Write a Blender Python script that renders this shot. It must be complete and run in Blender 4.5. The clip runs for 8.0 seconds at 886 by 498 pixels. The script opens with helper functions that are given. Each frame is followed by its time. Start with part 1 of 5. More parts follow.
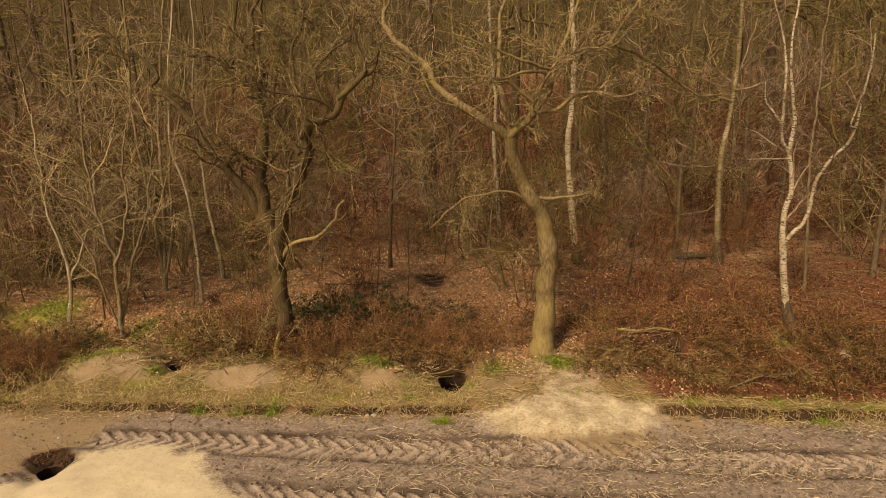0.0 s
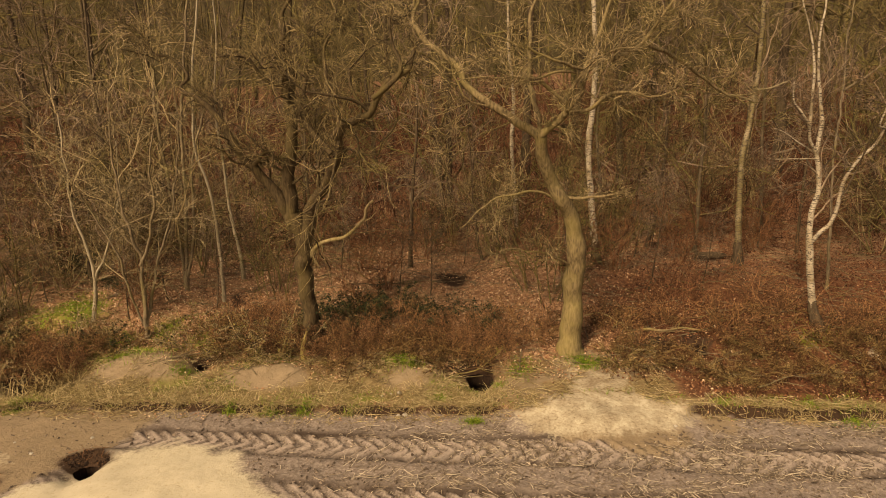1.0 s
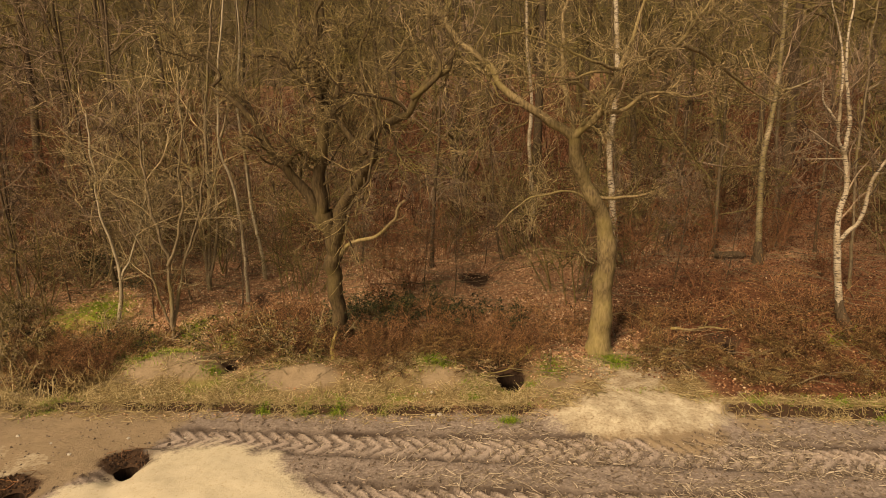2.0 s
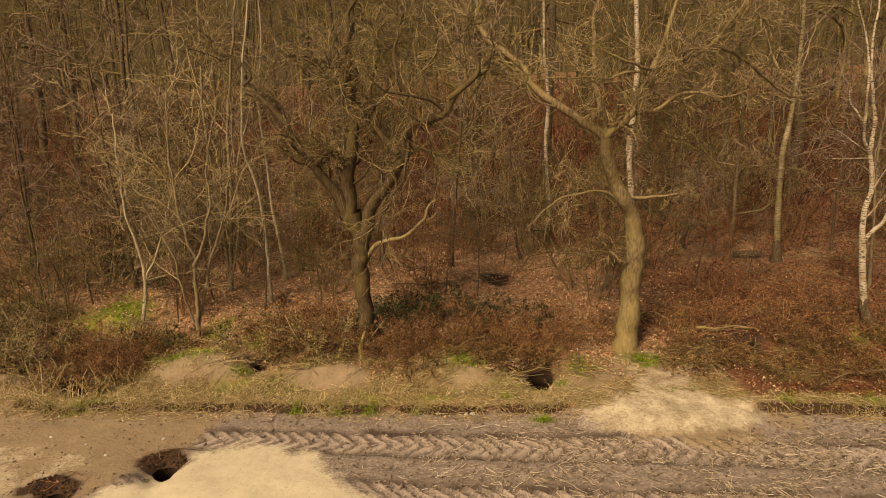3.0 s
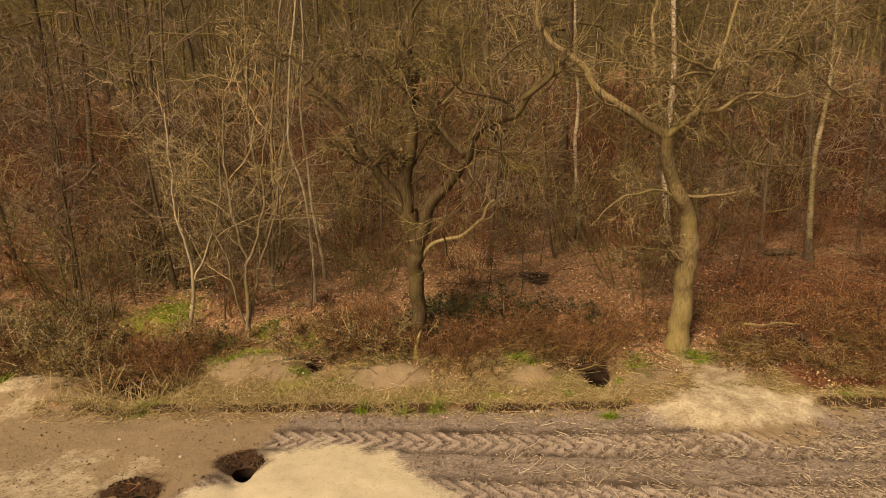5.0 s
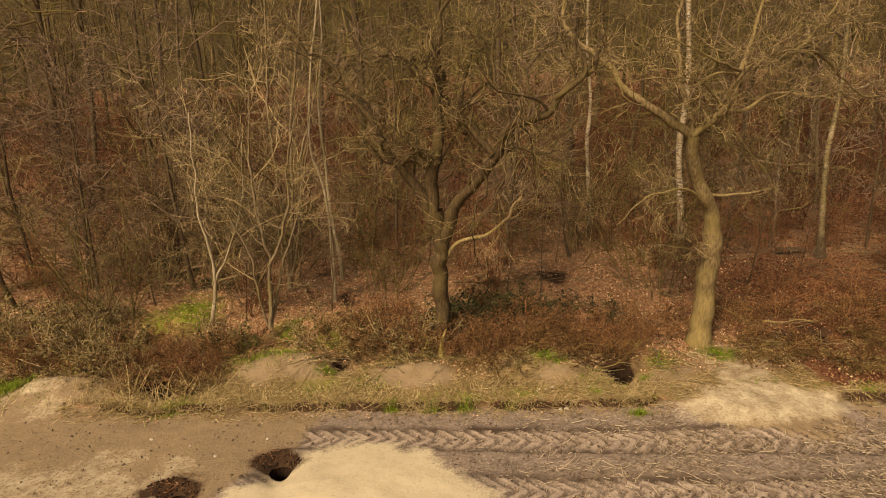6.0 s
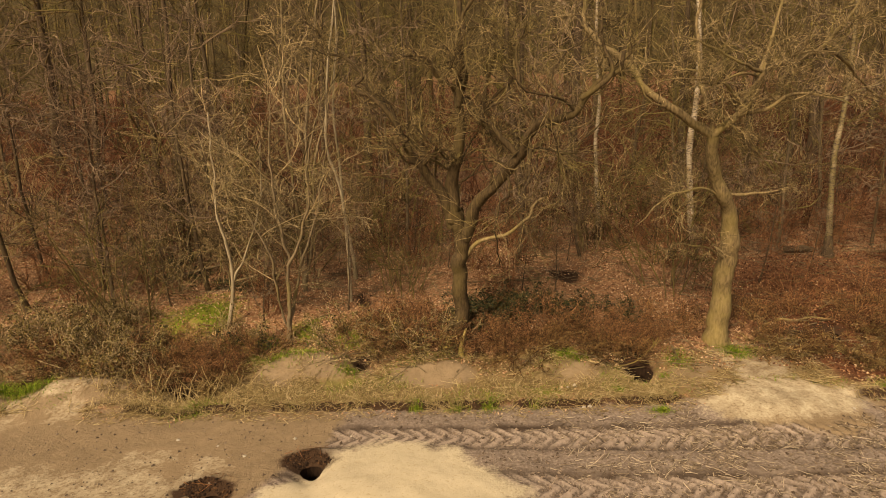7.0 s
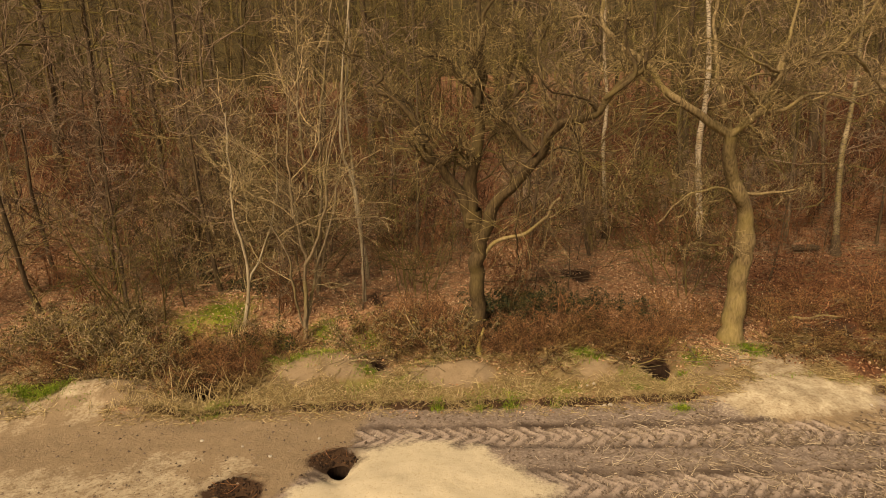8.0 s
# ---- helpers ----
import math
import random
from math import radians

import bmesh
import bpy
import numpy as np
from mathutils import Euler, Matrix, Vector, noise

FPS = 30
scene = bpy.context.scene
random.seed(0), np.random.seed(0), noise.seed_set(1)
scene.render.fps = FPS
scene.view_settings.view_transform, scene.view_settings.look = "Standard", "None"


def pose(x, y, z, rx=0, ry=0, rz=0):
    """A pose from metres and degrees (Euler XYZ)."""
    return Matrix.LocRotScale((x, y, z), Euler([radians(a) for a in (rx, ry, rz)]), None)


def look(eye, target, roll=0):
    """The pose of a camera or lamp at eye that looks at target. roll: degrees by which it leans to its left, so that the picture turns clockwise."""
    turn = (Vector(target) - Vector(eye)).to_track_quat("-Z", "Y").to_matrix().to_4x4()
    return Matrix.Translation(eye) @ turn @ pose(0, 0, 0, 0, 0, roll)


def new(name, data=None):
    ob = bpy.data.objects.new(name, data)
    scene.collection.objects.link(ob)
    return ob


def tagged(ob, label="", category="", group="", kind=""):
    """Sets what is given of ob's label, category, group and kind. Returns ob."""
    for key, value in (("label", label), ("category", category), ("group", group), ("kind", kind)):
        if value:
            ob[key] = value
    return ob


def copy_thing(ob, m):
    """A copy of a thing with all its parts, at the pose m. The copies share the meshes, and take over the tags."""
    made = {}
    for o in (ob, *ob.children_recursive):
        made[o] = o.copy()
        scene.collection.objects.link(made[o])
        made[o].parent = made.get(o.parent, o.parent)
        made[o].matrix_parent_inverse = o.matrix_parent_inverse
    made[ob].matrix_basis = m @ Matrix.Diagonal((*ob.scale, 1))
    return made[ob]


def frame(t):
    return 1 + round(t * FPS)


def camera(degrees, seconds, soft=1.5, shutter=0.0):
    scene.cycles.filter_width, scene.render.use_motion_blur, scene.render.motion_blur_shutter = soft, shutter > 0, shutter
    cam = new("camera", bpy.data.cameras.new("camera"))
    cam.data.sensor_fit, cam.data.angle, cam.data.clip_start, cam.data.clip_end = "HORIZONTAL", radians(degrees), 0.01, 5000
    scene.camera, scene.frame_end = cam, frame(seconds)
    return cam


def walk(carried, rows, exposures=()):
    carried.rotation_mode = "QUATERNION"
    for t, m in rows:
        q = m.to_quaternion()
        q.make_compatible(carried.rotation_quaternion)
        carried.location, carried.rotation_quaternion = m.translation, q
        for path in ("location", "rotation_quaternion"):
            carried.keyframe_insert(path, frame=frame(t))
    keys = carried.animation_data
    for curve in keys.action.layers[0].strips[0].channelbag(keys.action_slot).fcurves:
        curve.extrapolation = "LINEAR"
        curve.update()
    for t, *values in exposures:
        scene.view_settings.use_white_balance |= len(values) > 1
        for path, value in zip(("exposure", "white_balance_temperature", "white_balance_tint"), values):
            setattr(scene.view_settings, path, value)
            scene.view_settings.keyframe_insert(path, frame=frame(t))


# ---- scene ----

# camera: a drone sliding sideways along the edge of a wood, five metres up
cam = camera(72.4, 8.0, soft=0.95)
PITCH, LEAN = -11.81, 0.82
ROWS = [
    (0.0, 0.000, 0.000, 4.944, 0.000),
    (0.5, -0.253, -0.006, 4.951, 0.000),
    (1.0, -0.543, -0.008, 4.952, -0.039),
    (1.5, -0.872, -0.013, 4.957, -0.198),
    (3.0, -1.857, -0.036, 4.968, -0.886),
    (3.5, -2.194, -0.038, 4.973, -1.166),
    (4.0, -2.541, -0.046, 4.980, -1.503),
    (4.5, -2.890, -0.057, 4.985, -1.871),
    (6.0, -3.904, -0.083, 4.982, -3.104),
    (6.5, -4.214, -0.094, 4.988, -3.568),
    (7.0, -4.488, -0.097, 4.989, -3.984),
    (7.5, -4.745, -0.093, 4.989, -4.361),
    (8.0, -4.999, -0.089, 4.994, -4.729),
]
walk(cam, [(t, pose(x, y, z, 0, 0, yaw) @ pose(0, 0, 0, 90 + PITCH) @ pose(0, 0, 0, 0, 0, -LEAN)) for t, x, y, z, yaw in ROWS],
     exposures=[(0.0, 0.43, 10500, 16), (8.0, 0.39, 10500, 16)])

# ---- light: an overcast spring day ----
world = bpy.data.worlds.new("sky")
scene.world = world
world.use_nodes = True
wn = world.node_tree.nodes
sky = wn.new("ShaderNodeTexSky")
sky.sky_type, sky.sun_disc = "NISHITA", False
sky.sun_elevation, sky.sun_rotation = radians(48), radians(200)
sky.dust_density = 4.0
wn["Background"].inputs["Strength"].default_value = 0.056
world.node_tree.links.new(sky.outputs[0], wn["Background"].inputs["Color"])
sun_data = bpy.data.lights.new("sun", "SUN")
sun_data.energy, sun_data.angle, sun_data.color = 3.5, radians(14), (1.0, 0.93, 0.82)
sun = new("sun", sun_data)
sun.matrix_world = look((-13, -9, 21), (0, 10, 0))

rng = np.random.default_rng(7)


# ---- small numeric tools ----
TABLE = np.random.default_rng(3).random((256, 256))


def lattice(x, y, seed=0):
    """Smooth value noise from 0 to 1."""
    x, y = x + seed * 17.31, y + seed * 9.77
    i, j = np.floor(x).astype(int), np.floor(y).astype(int)
    u, w = x - i, y - j
    u, w = u * u * (3 - 2 * u), w * w * (3 - 2 * w)
    a, b = TABLE[i % 256, j % 256], TABLE[(i + 1) % 256, j % 256]
    c, d = TABLE[i % 256, (j + 1) % 256], TABLE[(i + 1) % 256, (j + 1) % 256]
    return (a * (1 - u) + b * u) * (1 - w) + (c * (1 - u) + d * u) * w


def fbm(x, y, octaves=4, seed=0):
    total, amp, norm = 0, 1.0, 0.0
    for k in range(octaves):
        total, norm = total + amp * lattice(x * 2 ** k, y * 2 ** k, seed + k), norm + amp
        amp *= 0.5
    return total / norm - 0.5


def step(a, b, x):
    t = np.clip((x - a) / (b - a), 0, 1)
    return t * t * (3 - 2 * t)


def bump(x, y, cx, cy, rx, ry, turn=0.0):
    c, s = math.cos(turn), math.sin(turn)
    dx, dy = x - cx, y - cy
    return np.exp(-(((c * dx + s * dy) / rx) ** 2 + ((-s * dx + c * dy) / ry) ** 2))


# ---- the lie of the land ----
def edge(x):
    """Where the field track ends and the bank begins."""
    return 9.62 - 0.062 * x + 0.10 * (lattice(x * 0.9, 0 * x, 5) - 0.5) + 0.09 * (lattice(x * 3.1, 0 * x, 6) - 0.5) + 0.05 * (lattice(x * 9.3, 0 * x, 7) - 0.5)


# spoil heaps of sand: centre, radii, height
HEAPS = [(-4.7, 7.2, 1.35, 1.15, 0.16), (1.9, 9.35, 1.5, 0.75, 0.16), (-6.2, 11.2, 0.75, 0.38, 0.30), (-6.9, 11.1, 0.7, 0.4, 0.14), (-4.25, 10.95, 0.75, 0.33, 0.15), (-3.6, 10.9, 0.5, 0.3, 0.10),
         (-1.5, 10.8, 0.6, 0.38, 0.22), (-0.8, 10.6, 0.6, 0.35, 0.12), (-10.4, 10.8, 1.0, 0.4, 0.10), (-11.2, 10.8, 1.3, 0.5, 0.14), (7.6, 10.9, 0.7, 0.5, 0.15)]
# burrow mouths: centre, half width, depth of the shaft
BURROWS = [(-5.93, 8.2, 0.185, 1.2), (-7.25, 7.6, 0.19, 1.1), (0.13, 10.8, 0.28, 1.1), (-8.55, 10.76, 0.24, 0.9), (-5.35, 11.28, 0.13, 0.7),
           (3.94, 11.55, 0.13, 0.7), (4.62, 11.5, 0.16, 0.7), (8.3, 11.1, 0.25, 0.9), (-5.25, 13.7, 0.16, 0.7), (-11.6, 11.2, 0.28, 0.8), (-0.2, 14.6, 0.18, 0.6)]


MOUTH = (0.95, 0.9)
# mossy and grassy patches: centre, radii, strength
GREENS = [(-6.9, 11.5, 0.7, 0.32, 1.0), (-1.4, 10.95, 0.4, 0.3, 0.9), (-9.3, 12.9, 0.9, 0.6, 0.65), (-8.1, 12.1, 0.4, 0.25, 1.0), (-8.75, 13.1, 0.55, 0.6, 1.0), (-7.0, 11.6, 0.9, 0.3, 1.0), (-6.6, 12.7, 0.35, 0.5, 0.7), (-3.9, 11.2, 0.6, 0.25, 0.8), (2.25, 11.0, 0.4, 0.25, 0.7), (-5.6, 12.2, 0.5, 0.6, 0.6), (-7.7, 12.3, 0.6, 0.3, 0.9),
          (-5.3, 10.6, 0.7, 0.25, 0.7), (-2.2, 10.0, 0.9, 0.15, 0.7), (-0.5, 10.2, 0.4, 0.3, 0.6), (5.6, 9.75, 2.0, 0.12, 0.3), (-10.4, 12.2, 0.9, 0.4, 0.7), (-8.2, 10.15, 0.6, 0.12, 0.8), (0.9, 10.9, 0.25, 0.35, 0.6), (6.8, 11.3, 0.5, 0.3, 0.5)]


def tread(x, y, lane, yc):
    """How far into a tyre track a place lies, and the lug pattern pressed there."""
    q = (y - yc - 0.05 * fbm(x * 0.7, 0 * x, 2, 55 + lane)) / 0.34
    lug = np.tanh(3.0 * np.sin(2 * math.pi * ((x + 0.34 * np.abs(q) + 0.13 * fbm(x * 2.5, y * 2.5, 3, 59)) / 0.25)))
    return q, lug


def ramp_at(x):
    """Where the bank is trodden down to a ramp."""
    return np.maximum(step(0.1, 0.7, x) * step(3.75, 3.3, x), step(-12.0, -11.4, x) * step(-9.6, -10.1, x))


def tyres(x):
    return 8.49 - 0.09 * x, 7.12 - 0.09 * x


def sand_mask(x, y):
    n = fbm(x * 1.3, y * 1.3, 5, 11) * 1.5
    m = 0 * x
    for cx, cy, rx, ry, gain in [(-4.75, 7.25, 1.75, 1.6, 1.0), (2.1, 9.25, 1.9, 0.82, 0.52), (2.2, 10.3, 1.0, 0.75, 0.44),
                                 (-10.8, 10.75, 1.1, 0.35, 0.45), (-11.9, 10.3, 1.4, 0.8, 0.4), (-10.5, 10.2, 0.5, 0.5, 0.42), (7.9, 10.7, 0.6, 0.35, 0.5)]:
        d = np.sqrt(((x - cx) / rx) ** 2 + ((y - cy) / ry) ** 2)
        m = np.maximum(m, gain * step(1.35, 0.5, d + n * 0.5))
    return np.maximum(m, 0.44 * step(-6.3, -7.6, x) * step(8.9, 8.2, y + n))


def soil_mask(x, y):
    """Smooth trodden sandy earth at the western end of the track."""
    n = fbm(x * 0.9, y * 0.9, 4, 21) * 2.2
    return step(-5.4, -6.6, x + n + 0.35 * (9.2 - y)) * step(0.2, -0.2, y - edge(x))


def height(x, y, fine=True):
    x, y = np.asarray(x, float), np.asarray(y, float)
    d = y - edge(x)
    gentle = ramp_at(x)
    z = np.interp(d, [-60, -0.03, 0.025, 0.5, 1.2, 2.0, 3.0, 4.2, 6.0, 10, 20, 35, 60, 100, 160], [0, 0, 0.15, 0.18, 0.27, 0.44, 0.72, 0.95, 1.25, 1.55, 2.3, 3.6, 7.0, 13, 20])
    z = z + 0.03 * step(3.4, 3.8, x) * step(-0.03, 0.025, d) * step(2.0, 0.4, d)
    z = z - 0.02 * step(0.6, -0.2, x) * step(-0.03, 0.025, d) * step(1.2, 0.3, d)
    z = z * (1 - gentle * (1 - step(-0.1, 1.3, d))) + gentle * 0.12 * step(-0.9, 0.5, d) * step(1.4, 0.5, d)
    off = step(0.0, 0.5, d)
    z = z + off * (0.22 * fbm(x * 0.55, y * 0.55, 3, 31) + 0.10 * fbm(x * 2.1, y * 2.1, 3, 33)) * step(0.2, 2.5, d)
    z = z + step(13, 20, y) * 0.9 * fbm(x * 0.13, y * 0.13, 3, 35)
    z = z + 0.12 * bump(x, y, -3.2, 12.2, 1.2, 0.9) + 0.05 * bump(x, y, 2.0, 11.5, 0.7, 0.6) + 0.3 * bump(x, y, 6.9, 11.9, 0.9, 0.7) + 0.35 * bump(x, y, -8.6, 13.6, 1.4, 0.9)
    for cx, cy, rx, ry, tall in HEAPS:
        z = z + tall * bump(x, y, cx, cy, rx, ry) * (1 + 0.5 * fbm(x * 1.7, y * 1.7, 2, 41))
    road = step(0.05, -0.25, d)
    smooth = np.clip(2.2 * sand_mask(x, y) + 1.3 * soil_mask(x, y), 0, 1)
    z = z + 0.05 * road * fbm(x * 0.6, y * 0.9, 2, 51)
    z = z + (0.036 * fbm(x * 5, y * 5, 2, 53) + 0.030 * fbm(x * 13, y * 13, 2, 54)) * (1 - 0.75 * smooth)
    for lane, yc in enumerate(tyres(x)):
        q, lug = tread(x, y, lane, yc)
        worn = road * (1 - smooth) * (0.5 + 0.5 * step(-0.2, 0.1, fbm(x * 0.8, y * 0.8, 2, 58)))
        z = z + worn * step(1.1, 0.9, np.abs(q)) * (0.042 * lug - 0.048)
        z = z - worn * 0.05 * np.exp(-((np.abs(q) - 1.0) / 0.13) ** 2) * (0.4 + lattice(x * 4, y * 4, 57))
    for k, (cx, cy, r, deep) in enumerate(BURROWS):
        ragged = 1 + 0.7 * fbm(x * 6, y * 6, 3, 60 + k)
        z = z - r * 1.05 * np.where(y < cy, bump(x, y, cx, cy, r * 1.35, r * 2.4), bump(x, y, cx, cy, r * 1.35, r * 1.15)) * ragged + r * 0.25 * bump(x, y, cx, cy + r * 2.0, r * 1.6, r * 0.5) * ragged
    return z


def ground_at(x, y):
    return float(height(np.array([x]), np.array([y]))[0])


# ---- materials ----
def material(name, rough=0.9):
    m = bpy.data.materials.new(name)
    m.use_nodes = True
    b = m.node_tree.nodes["Principled BSDF"]
    b.inputs["Roughness"].default_value = rough
    b.inputs["Specular IOR Level"].default_value = 0.2
    return m, m.node_tree, b


def add(tree, kind, **inputs):
    n = tree.nodes.new("ShaderNode" + kind)
    for k, val in inputs.items():
        n.inputs[k.replace("_", " ")].default_value = val
    return n


def ramp(tree, fac, stops):
    n = tree.nodes.new("ShaderNodeValToRGB")
    e = n.color_ramp.elements
    while len(e) < len(stops):
        e.new(0.5)
    for el, (pos, col) in zip(e, stops):
        el.position, el.color = pos, (*col, 1)
    tree.links.new(fac, n.inputs[0])
    return n.outputs[0]


def mix(tree, fac, a, b, kind="MIX"):
    n = tree.nodes.new("ShaderNodeMix")
    n.data_type, n.blend_type = "RGBA", kind
    for sock, val in ((n.inputs[0], fac), (n.inputs[6], a), (n.inputs[7], b)):
        if isinstance(val, (int, float)):
            sock.default_value = val
        elif isinstance(val, tuple):
            sock.default_value = (*val, 1)
        else:
            tree.links.new(val, sock)
    return n.outputs[2]


def maths(tree, op, a, b=0.0):
    n = tree.nodes.new("ShaderNodeMath")
    n.operation = op
    for sock, val in zip(n.inputs, (a, b)):
        if isinstance(val, (int, float)):
            sock.default_value = val
        else:
            tree.links.new(val, sock)
    return n.outputs[0]


def coords(tree, scale=(1, 1, 1)):
    c, m = tree.nodes.new("ShaderNodeNewGeometry"), tree.nodes.new("ShaderNodeMapping")
    m.inputs["Scale"].default_value = scale
    tree.links.new(c.outputs["Position"], m.inputs[0])
    return m.outputs[0]


def noise_of(tree, vec, scale, detail=5.0, rough=0.6):
    n = add(tree, "TexNoise", Scale=scale, Detail=detail, Roughness=rough)
    tree.links.new(vec, n.inputs["Vector"])
    return n.outputs["Fac"]


def relief(tree, bsdf, fac, strength, distance):
    n = add(tree, "Bump", Strength=strength, Distance=distance)
    tree.links.new(fac, n.inputs["Height"])
    tree.links.new(n.outputs[0], bsdf.inputs["Normal"])


def ground_material():
    m, t, b = material("woodland_ground", 0.95)
    p = coords(t)

    def mask(name):
        a = t.nodes.new("ShaderNodeAttribute")
        a.attribute_name = name
        return a.outputs["Fac"]
    n_big, n_mid, n_fine, n_grit = (noise_of(t, p, s) for s in (0.7, 4.0, 22.0, 120.0))
    mud = mix(t, n_mid, (0.086, 0.065, 0.053), (0.225, 0.178, 0.147))
    mud = mix(t, ramp(t, n_fine, [(0.45, (0, 0, 0)), (0.7, (1, 1, 1))]), mud, (0.36, 0.295, 0.247))
    # paler mud on lug tops, and on one side of slopes as painted light
    mud = mix(t, ramp(t, mask("ridge_light"), [(0.3, (0, 0, 0)), (0.9, (1, 1, 1))]), mud, mix(t, n_fine, (0.275, 0.217, 0.181), (0.495, 0.41, 0.345)))
    mud = mix(t, maths(t, "MULTIPLY", mask("wet"), 0.9), mud, (0.052, 0.036, 0.027))
    sand = mix(t, n_mid, (0.44, 0.38, 0.265), (0.64, 0.57, 0.43))
    sand = mix(t, ramp(t, n_fine, [(0.30, (0.6, 0.6, 0.6)), (0.44, (0, 0, 0))]), sand, (0.38, 0.29, 0.18))
    earth = mix(t, n_mid, (0.18, 0.13, 0.082), (0.345, 0.262, 0.172))
    earth = mix(t, ramp(t, n_fine, [(0.28, (0.8, 0.8, 0.8)), (0.42, (0, 0, 0))]), earth, (0.17, 0.11, 0.065))
    vor = add(t, "TexVoronoi", Scale=26.0)
    t.links.new(p, vor.inputs["Vector"])
    leafy = ramp(t, vor.outputs["Color"], [(0.0, (0.035, 0.019, 0.012)), (0.42, (0.27, 0.138, 0.077)), (0.72, (0.50, 0.29, 0.17)), (1.0, (0.72, 0.52, 0.35))])
    leafy = mix(t, n_mid, leafy, mix(t, n_fine, (0.09, 0.050, 0.031), (0.35, 0.195, 0.113)))
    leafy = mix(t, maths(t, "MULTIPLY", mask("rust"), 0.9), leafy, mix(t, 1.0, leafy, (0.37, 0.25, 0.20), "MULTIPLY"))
    turf = mix(t, n_fine, (0.10, 0.072, 0.033), (0.37, 0.275, 0.145))
    green = mix(t, n_fine, (0.085, 0.11, 0.016), (0.25, 0.28, 0.048))
    # dark soil, also laid along the bank edge as painted shade
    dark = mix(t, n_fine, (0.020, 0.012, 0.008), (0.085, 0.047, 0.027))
    col = leafy
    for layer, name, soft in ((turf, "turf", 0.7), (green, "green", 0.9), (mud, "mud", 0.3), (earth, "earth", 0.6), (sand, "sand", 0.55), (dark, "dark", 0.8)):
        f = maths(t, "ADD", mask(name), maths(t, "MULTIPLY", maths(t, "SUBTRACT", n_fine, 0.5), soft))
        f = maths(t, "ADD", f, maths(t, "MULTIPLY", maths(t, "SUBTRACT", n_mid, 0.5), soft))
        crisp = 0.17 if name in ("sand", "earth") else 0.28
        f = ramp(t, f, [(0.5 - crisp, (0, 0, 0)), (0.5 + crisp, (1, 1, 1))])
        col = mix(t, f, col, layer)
    col = mix(t, 0.35, col, ramp(t, n_big, [(0.3, (0.55, 0.55, 0.55)), (0.7, (1, 1, 1))]), "MULTIPLY")
    t.links.new(col, b.inputs["Base Color"])
    rough = maths(t, "ADD", n_fine, maths(t, "MULTIPLY", n_grit, 0.35))
    relief(t, b, maths(t, "MULTIPLY", rough, maths(t, "SUBTRACT", 1.0, maths(t, "MULTIPLY", mask("sand"), 0.75))), 0.8, 0.03)
    return m


def bark_material(name, low, high, stain, stain_amount=0.5, stretch=7.0, spread=0.4):
    m, t, b = material(name, 0.9)
    geo = t.nodes.new("ShaderNodeNewGeometry")
    p = coords(t, (stretch, stretch, 1.6))
    q = coords(t)
    fine, broad = noise_of(t, p, 4.0), noise_of(t, q, 1.1, 4.0)
    col = mix(t, ramp(t, fine, [(0.3, (0, 0, 0)), (0.7, (1, 1, 1))]), low, high)
    col = mix(t, ramp(t, broad, [(0.65 - 0.35 * stain_amount, (0, 0, 0)), (0.85 - 0.2 * stain_amount, (1, 1, 1))]), col, stain)
    isl = maths(t, "ADD", 0.97 - 0.5 * spread, maths(t, "MULTIPLY", geo.outputs["Random Per Island"], spread))
    gray = t.nodes.new("ShaderNodeCombineColor")
    for k in range(3):
        t.links.new(isl, gray.inputs[k])
    col = mix(t, 1.0, col, gray.outputs[0], "MULTIPLY")
    t.links.new(col, b.inputs["Base Color"])
    relief(t, b, fine, 0.8, 0.02)
    return m


def birch_material(name, low, high, worn, amount):
    m, t, b = material(name, 0.75)
    p, q = coords(t, (4.5, 4.5, 20.0)), coords(t)
    bands, patch = noise_of(t, p, 2.2, 6.0, 0.72), noise_of(t, q, 2.6, 5.0)
    col = mix(t, noise_of(t, q, 16.0), low, high)
    col = mix(t, ramp(t, patch, [(0.62 - 0.3 * amount, (0, 0, 0)), (0.78 - 0.25 * amount, (0.9, 0.9, 0.9))]), col, worn)
    col = mix(t, ramp(t, bands, [(0.52, (0, 0, 0)), (0.57, (1, 1, 1))]), col, (0.06, 0.045, 0.035))
    t.links.new(col, b.inputs["Base Color"])
    relief(t, b, bands, 0.6, 0.01)
    return m


def island_material(name, stops, rough=0.9):
    """Small loose pieces, each with a tone of its own."""
    m, t, b = material(name, rough)
    geo = t.nodes.new("ShaderNodeNewGeometry")
    col = ramp(t, geo.outputs["Random Per Island"], stops)
    col = mix(t, maths(t, "MULTIPLY", noise_of(t, coords(t), 30.0), 0.7), col, mix(t, 1.0, col, (0.45, 0.42, 0.4), "MULTIPLY"))
    t.links.new(col, b.inputs["Base Color"])
    return m


GROUND = ground_material()
OAK = bark_material("oak_bark", (0.070, 0.051, 0.028), (0.275, 0.205, 0.11), (0.255, 0.205, 0.078), 0.5)
DARK_OAK = bark_material("dark_oak_bark", (0.030, 0.021, 0.012), (0.115, 0.080, 0.042), (0.115, 0.088, 0.034), 0.42)
DARK_TWIG = bark_material("dark_oak_twigs", (0.050, 0.035, 0.019), (0.33, 0.25, 0.130), (0.17, 0.145, 0.048), 0.4, spread=1.5)
OAK_TWIG = bark_material("oak_twigs", (0.085, 0.060, 0.034), (0.44, 0.335, 0.185), (0.20, 0.17, 0.06), 0.4, spread=1.45)
